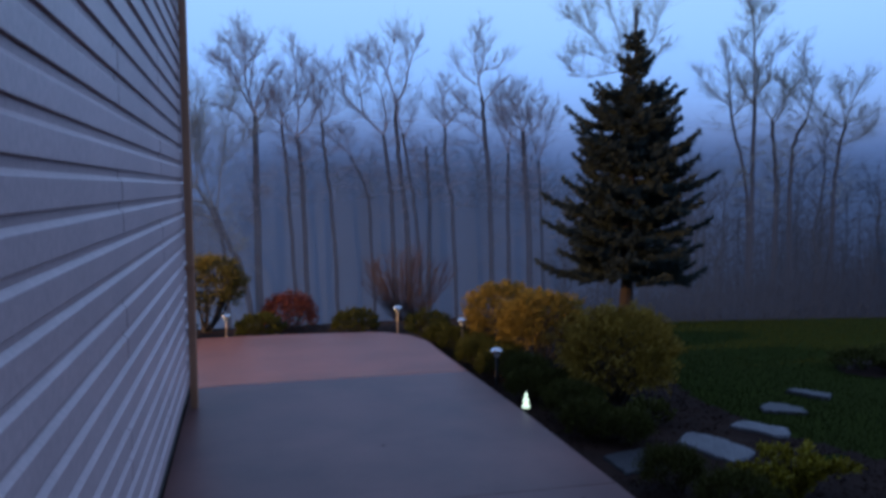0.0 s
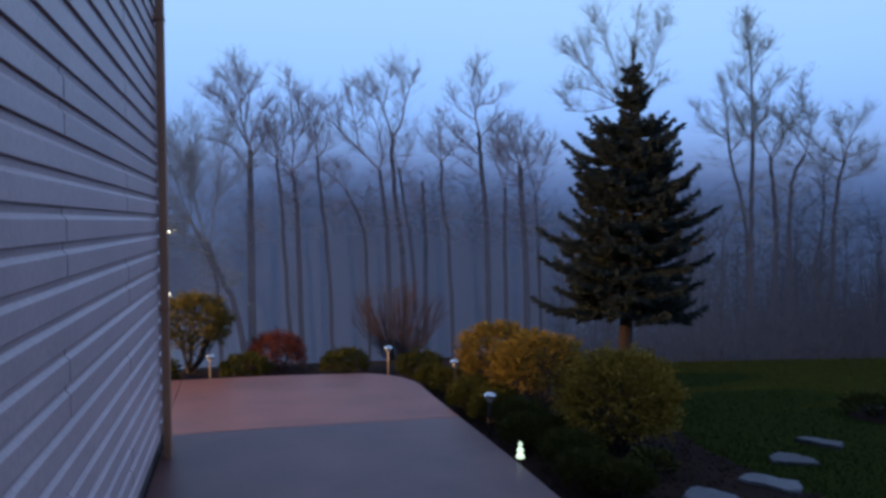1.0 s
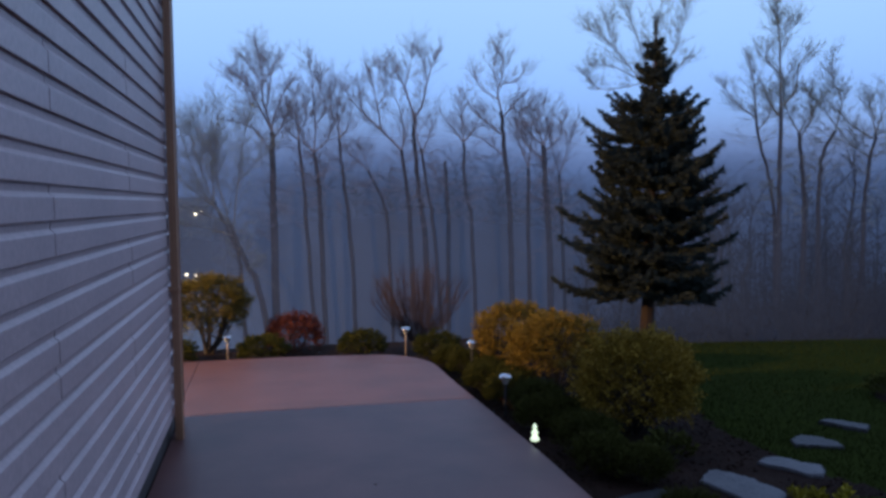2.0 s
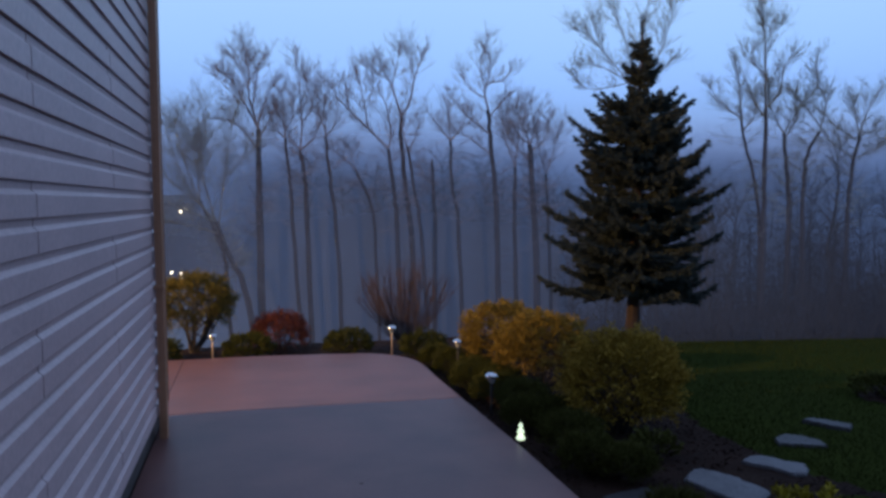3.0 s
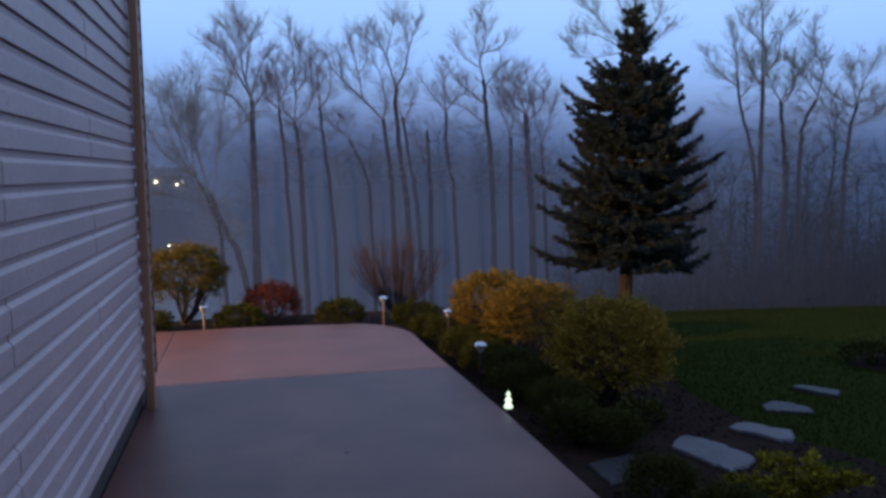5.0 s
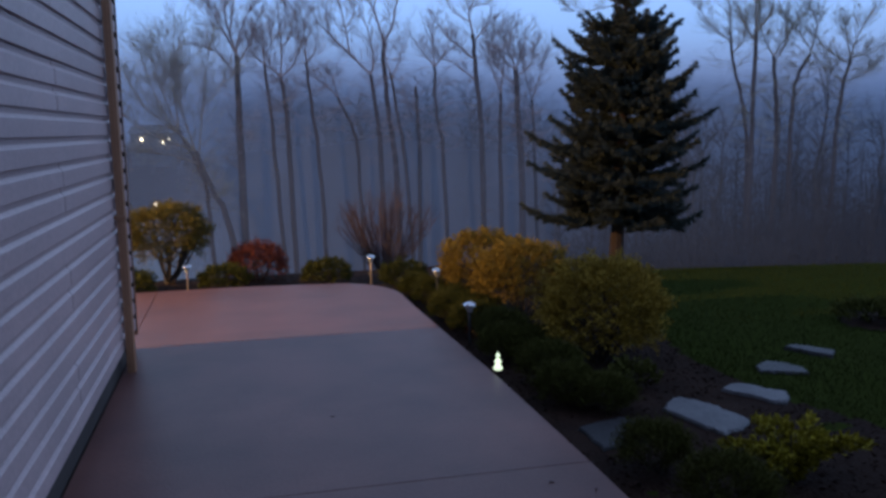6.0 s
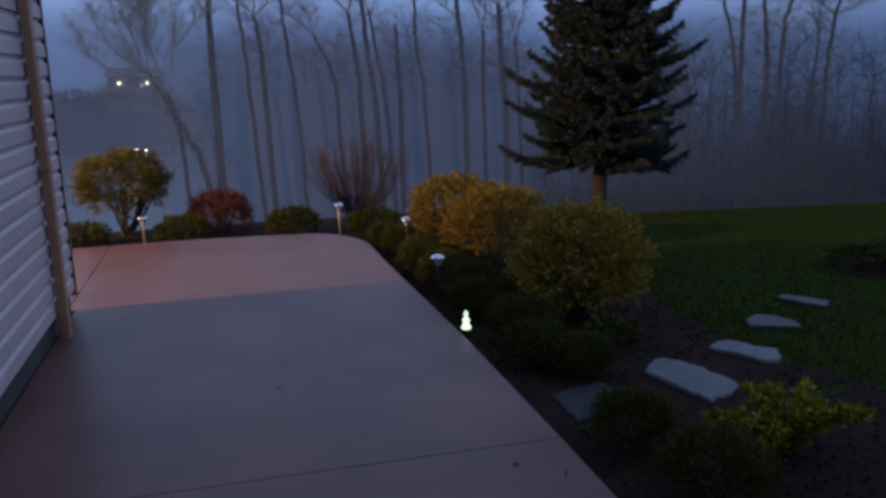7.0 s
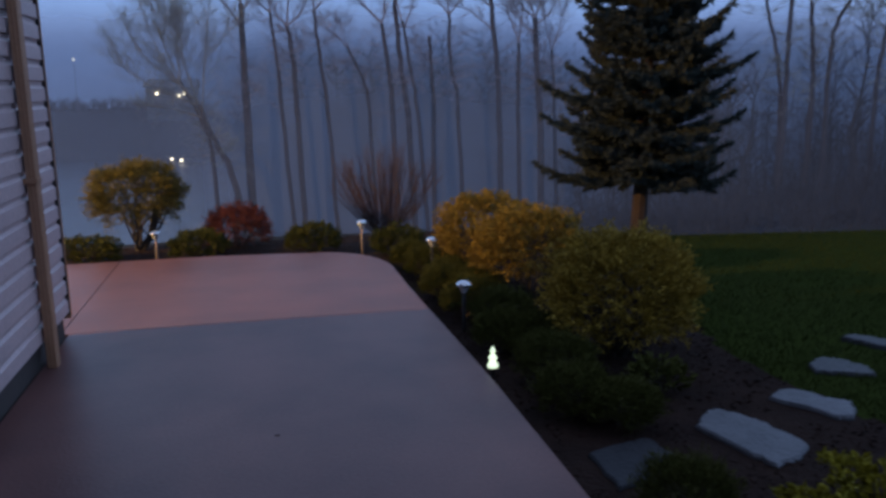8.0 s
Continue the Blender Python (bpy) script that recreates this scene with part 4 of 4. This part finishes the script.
# woodland brush and far trees
rng = random.Random(9)
brush = Soup()
for k in range(2200):
    x = rng.uniform(9.5, 28)
    y = rng.uniform(max(13.3, 22.9 - 9.6 * smoothstep(8, 12.5, x)), 27)
    z = ground_z(x, y)
    h = (1.0 + 2.3 * rng.random() ** 1.8) * (0.45 + 0.55 * smoothstep(10, 15, x))
    p = Vector((x, y, z))
    pts = wobble(p, p + Vector((rng.uniform(-0.4, 0.4), rng.uniform(-0.4, 0.4), h)), 3, 0.06, rng)
    brush.tube(pts, [0.012, 0.010, 0.007, 0.002], 3)
    for b in range(95):
        q = p + Vector((rng.gauss(0, 0.38), rng.gauss(0, 0.38), h * rng.random() ** 1.25))
        d = Vector((rng.uniform(-1, 1), rng.uniform(-1, 1), rng.uniform(0.0, 1.4))) * rng.uniform(0.08, 0.20)
        brush.leaf(q, d, d.length, 0.055, rng)
tagged(brush.link("woodland_brush", BRUSH, None), "dark tangled brush under the woodland trees", "brush", kind="stuff")

far = Soup()


def far_tree(x, y, h, thick, branches):
    z = ground_z(x, y)
    pts = wobble(Vector((x, y, z - 0.2)), Vector((x + rng.uniform(-0.5, 0.5), y, z + h)), 6, 0.10, rng)
    far.tube(pts, [thick * q for q in (1.0, 0.9, 0.8, 0.64, 0.46, 0.28, 0.1)], 5)
    for b in range(branches):
        i = rng.randrange(2, 6)
        p = pts[i].lerp(pts[i + 1], rng.random())
        d = Vector((rng.uniform(-1, 1), rng.uniform(-1, 1), rng.uniform(-0.1, 1.3))).normalized()
        grow(far, p, d, rng.uniform(0.4, 1.2), 0.008, 1, rng, 0.2, None)


for k in range(52):
    far_tree(rng.uniform(11.0, 34), rng.uniform(20, 28), rng.uniform(3.2, 5.6), rng.uniform(0.05, 0.10), 70)
for k in range(20):
    far_tree(rng.uniform(-1.5, 12.5), rng.uniform(28.2, 30.5), rng.uniform(5.2, 7.6), rng.uniform(0.022, 0.042), 90)
tagged(far.link("far_trees", FARWOOD, None), "faint bare trees further down the slope in mist", "woods", kind="stuff")
bank = Soup()
for k in range(260):
    x = rng.uniform(-45, -1)
    y = rng.uniform(86, 95)
    z = ground_z(x, y)
    if z < -4.6:
        continue
    h = rng.uniform(0.4, 1.3)
    p = Vector((x, y, z - 0.2))
    bank.tube([p, p + Vector((rng.uniform(-0.3, 0.3), 0, h))], [0.08, 0.02], 3)
    for b in range(16):
        q = p + Vector((0, 0, h * rng.uniform(0.25, 1)))
        bank.tube([q, q + Vector((rng.uniform(-1, 1), rng.uniform(-1, 1), rng.uniform(0.1, 1))) * rng.uniform(0.3, 0.9)], [0.03, 0.01], 3)
tagged(bank.link("far_bank_scrub", FARWOOD, None), "misty bare scrub along the far lake bank", "scrub", kind="stuff")


# ---- upright sheet with haze painted in by colour and alpha, over the lake behind the slope trees ----
PAINTED_MIST = bpy.data.materials.new("mist")
PAINTED_MIST.use_nodes = True
mn, ml = PAINTED_MIST.node_tree.nodes, PAINTED_MIST.node_tree.links
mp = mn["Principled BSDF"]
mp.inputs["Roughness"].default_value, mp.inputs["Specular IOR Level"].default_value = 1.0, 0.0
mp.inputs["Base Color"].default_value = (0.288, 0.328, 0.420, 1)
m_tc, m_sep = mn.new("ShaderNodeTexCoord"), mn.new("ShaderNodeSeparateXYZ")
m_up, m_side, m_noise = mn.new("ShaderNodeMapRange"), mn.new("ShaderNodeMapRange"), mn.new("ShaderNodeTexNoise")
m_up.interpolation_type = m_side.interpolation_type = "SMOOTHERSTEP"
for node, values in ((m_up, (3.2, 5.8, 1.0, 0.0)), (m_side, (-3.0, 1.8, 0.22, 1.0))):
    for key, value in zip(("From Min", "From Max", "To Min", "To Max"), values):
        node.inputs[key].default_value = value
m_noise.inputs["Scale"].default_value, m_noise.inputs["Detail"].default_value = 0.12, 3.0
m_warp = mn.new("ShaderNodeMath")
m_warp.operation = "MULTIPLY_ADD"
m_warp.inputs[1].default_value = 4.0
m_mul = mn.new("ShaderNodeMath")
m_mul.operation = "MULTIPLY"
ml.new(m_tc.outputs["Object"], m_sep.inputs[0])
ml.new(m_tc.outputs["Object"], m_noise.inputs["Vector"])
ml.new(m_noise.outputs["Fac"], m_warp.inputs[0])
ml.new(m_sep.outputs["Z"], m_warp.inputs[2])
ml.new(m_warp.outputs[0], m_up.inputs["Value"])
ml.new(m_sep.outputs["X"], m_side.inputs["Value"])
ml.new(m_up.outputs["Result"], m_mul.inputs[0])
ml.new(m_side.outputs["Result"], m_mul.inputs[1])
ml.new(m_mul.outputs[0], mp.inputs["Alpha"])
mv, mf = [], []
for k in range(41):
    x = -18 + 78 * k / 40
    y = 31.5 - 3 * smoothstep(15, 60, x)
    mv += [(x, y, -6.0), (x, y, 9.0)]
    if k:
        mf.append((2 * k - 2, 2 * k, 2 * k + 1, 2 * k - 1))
mist = link_mesh("backdrop", mv, mf, PAINTED_MIST, smooth=True)
structure(mist, "translucent blue-grey sheet painted as evening haze over the lake", "mist")
# thinner sheets of the same painted haze among and in front of the slope trees


def painted_veil(label, density, side, line, up=(1.0, 7.5), color=None, reach_x=(-18, 60), top=9.0):
    """A sheet of painted haze along y = line(x); side: two x, and its share before the one and past the other; up:
    heights between which it thins out.
    """
    thin_painted_mist = PAINTED_MIST.copy()
    thin_painted_mist.name = "thin_painted_mist"
    vn, vl = thin_painted_mist.node_tree.nodes, thin_painted_mist.node_tree.links
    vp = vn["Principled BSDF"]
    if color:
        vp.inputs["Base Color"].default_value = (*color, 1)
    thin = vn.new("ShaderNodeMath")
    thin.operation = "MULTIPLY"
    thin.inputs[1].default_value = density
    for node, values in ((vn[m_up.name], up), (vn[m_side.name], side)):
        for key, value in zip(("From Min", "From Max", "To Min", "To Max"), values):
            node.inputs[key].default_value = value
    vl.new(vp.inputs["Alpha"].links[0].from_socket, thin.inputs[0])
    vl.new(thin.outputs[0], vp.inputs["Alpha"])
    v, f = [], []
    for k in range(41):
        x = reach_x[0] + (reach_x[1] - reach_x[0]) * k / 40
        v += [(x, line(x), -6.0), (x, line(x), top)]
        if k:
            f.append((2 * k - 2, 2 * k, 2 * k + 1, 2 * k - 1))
    structure(link_mesh("backdrop_veil", v, f, thin_painted_mist, smooth=True), label, "mist")


painted_veil("thin translucent sheet painted as haze among the slope trees", 0.20, (8.0, 13.0, 1.0, 0.55), lambda x: 22.5 - 9.7 * smoothstep(8, 12.5, x))
painted_veil("translucent sheet painted as evening haze behind the nearer trees", 0.60, (-3.0, 1.8, 0.3, 1.0), lambda x: 27.2 - 2.0 * smoothstep(15, 60, x))
# distant haze put into a paler sheet, which covers the ground's horizon line
painted_veil("pale sheet painted as distant haze beyond the far lake bank", 0.96, (-400.0, -300.0, 1.0, 1.0), lambda x: 98.0, (4.0, 16.0), (0.56, 0.62, 0.78), (-220, 120), 24.0)

# ---- houses on the far shore, with lit windows ----
def far_house(x, y, z, w, label, lights):
    root = tagged(empty("far_house", (x, y, z)), label, "house", "houses on the far shore")
    part("wall", box_bm(-w / 2, w / 2, 0, 5, -3.0, 0.9), HOUSEWALL, root)
    link_mesh("roof", [(-w / 2 - 0.3, -0.3, 0.902), (w / 2 + 0.3, -0.3, 0.902), (w / 2 + 0.3, 5.3, 0.902), (-w / 2 - 0.3, 5.3, 0.902), (-w / 2, 2.5, 1.7), (w / 2, 2.5, 1.7)],
              [(0, 1, 5, 4), (2, 3, 4, 5), (1, 2, 5), (3, 0, 4), (3, 2, 1, 0)], HOUSEWALL, root)
    for lx, lz, s in lights:
        bm = lathe([(s * 0.4, -s), (s, -s * 0.5), (s, s * 0.5), (s * 0.4, s)], 8)
        bmesh.ops.translate(bm, verts=bm.verts[:], vec=(lx, -0.25, lz))
        part("porch_lamp", bm, HOUSELIGHT, root, "bright warm porch lamp")


far_house(-7.0, 82.0, 0.6, 4.4, "pale house with bright porch lamps across the lake", [(-1.2, 0.35, 0.13), (0.7, 0.1, 0.12), (1.2, 0.3, 0.10)])


def lamp_post(name, x, y, top, size, label):
    z0 = ground_z(x, y)
    if z0 < -4.6:
        z0 = -5.4
    root = tagged(empty(name, (x, y, z0)), label, "lamp post", "lamps across the lake")
    part("post", lathe([(0.03, 0.0), (0.02, top - z0 - size)], 8), YOUNG_BARK, root)
    part("lamp", lathe([(size * 0.4, top - z0 - size), (size, top - z0 - size * 0.5), (size, top - z0 + size * 0.5), (size * 0.4, top - z0 + size)], 8), HOUSELIGHT, root, "bright warm lamp head")


lamp_post("street_lamp", -15.9, 86.0, 4.2, 0.038, "distant street lamp glowing weakly through mist")
lamp_post("dock_lamp", -6.22, 71.0, -4.18, 0.10, "bright lamp at the far water's edge")
lamp_post("dock_lamp", -5.48, 71.0, -4.30, 0.11, "bright warm lamp at the far water's edge")


# ---- solar path lights ----
def path_light(x, y, top, label, stake=None):
    z0 = ground_z(x, y) + 0.03
    h = top - z0
    root = tagged(empty("path_light", (x, y, z0)), label, "path light", "solar path lights")
    part("stake", lathe([(0.004, -0.10), (0.011, 0.0), (0.011, h - 0.075), (0.009, h - 0.07)], 8), stake or COPPER, root, "slim metal stake", True)
    part("lens", lathe([(0.014, h - 0.072), (0.020, h - 0.06), (0.034, h - 0.025), (0.036, h - 0.022)], 14), FROSTED, root, "frosted tapered lens", True)
    part("cap", lathe([(0.050, h - 0.023), (0.052, h - 0.018), (0.046, h - 0.006), (0.030, h + 0.004), (0.012, h + 0.008)], 16), STEEL, root, "shiny steel cap", True)


PL = "unlit solar path light with shiny cap on thin stake"
path_light(0.206, 8.55, 0.18, PL)
path_light(2.07, 8.36, 0.215, PL)
path_light(2.48, 7.04, 0.265, PL, BLACKPLASTIC)
path_light(2.41, 5.67, 0.23, PL, BLACKPLASTIC)


def glow_light(x, y, z, label):
    """A lit solar light: three tapering rings of glowing plastic on a black stake."""
    z0 = ground_z(x, y) + 0.02
    root = tagged(empty("solar_light", (x, y, z)), label, "solar light", "lit solar lights")
    part("stake", lathe([(0.003, z0 - z - 0.08), (0.010, z0 - z), (0.010, -0.004), (0.030, -0.003), (0.030, 0.002)], 10), BLACKPLASTIC, root, "black plastic stake")
    for a, (r0, r1, h0, h1) in enumerate(((0.031, 0.019, 0.003, 0.038), (0.024, 0.013, 0.046, 0.078), (0.015, 0.004, 0.086, 0.118))):
        part("diffuser", lathe([(r0 * 0.8, h0), (r0, h0 + 0.008), (r1, h1 - 0.004), (r1 * 0.6, h1)], 14), SOLARGLOW, root, "glowing pale diffuser ring", True)


glow_light(2.345, 4.75, -0.02, "small lit tiered solar light glowing pale green-white at the patio edge")
glow_light(6.38, 5.60, 0.05, "lit solar light among plants in the lawn bed")

# dead leaves on the slab
rng = random.Random(3)
for x, y in ((2.06, 3.0), (2.21, 2.89), (1.2, 4.1)):
    s = Soup()
    s.leaf(Vector((x, y, 0.004)), Vector((rng.uniform(-1, 1), rng.uniform(-1, 1), 0.05)), 0.03, 0.5, rng, 0.3)
    tagged(s.link("fallen_leaf", TWIG, None), "small dark dead leaf lying on the concrete", "leaf", "fallen leaves")
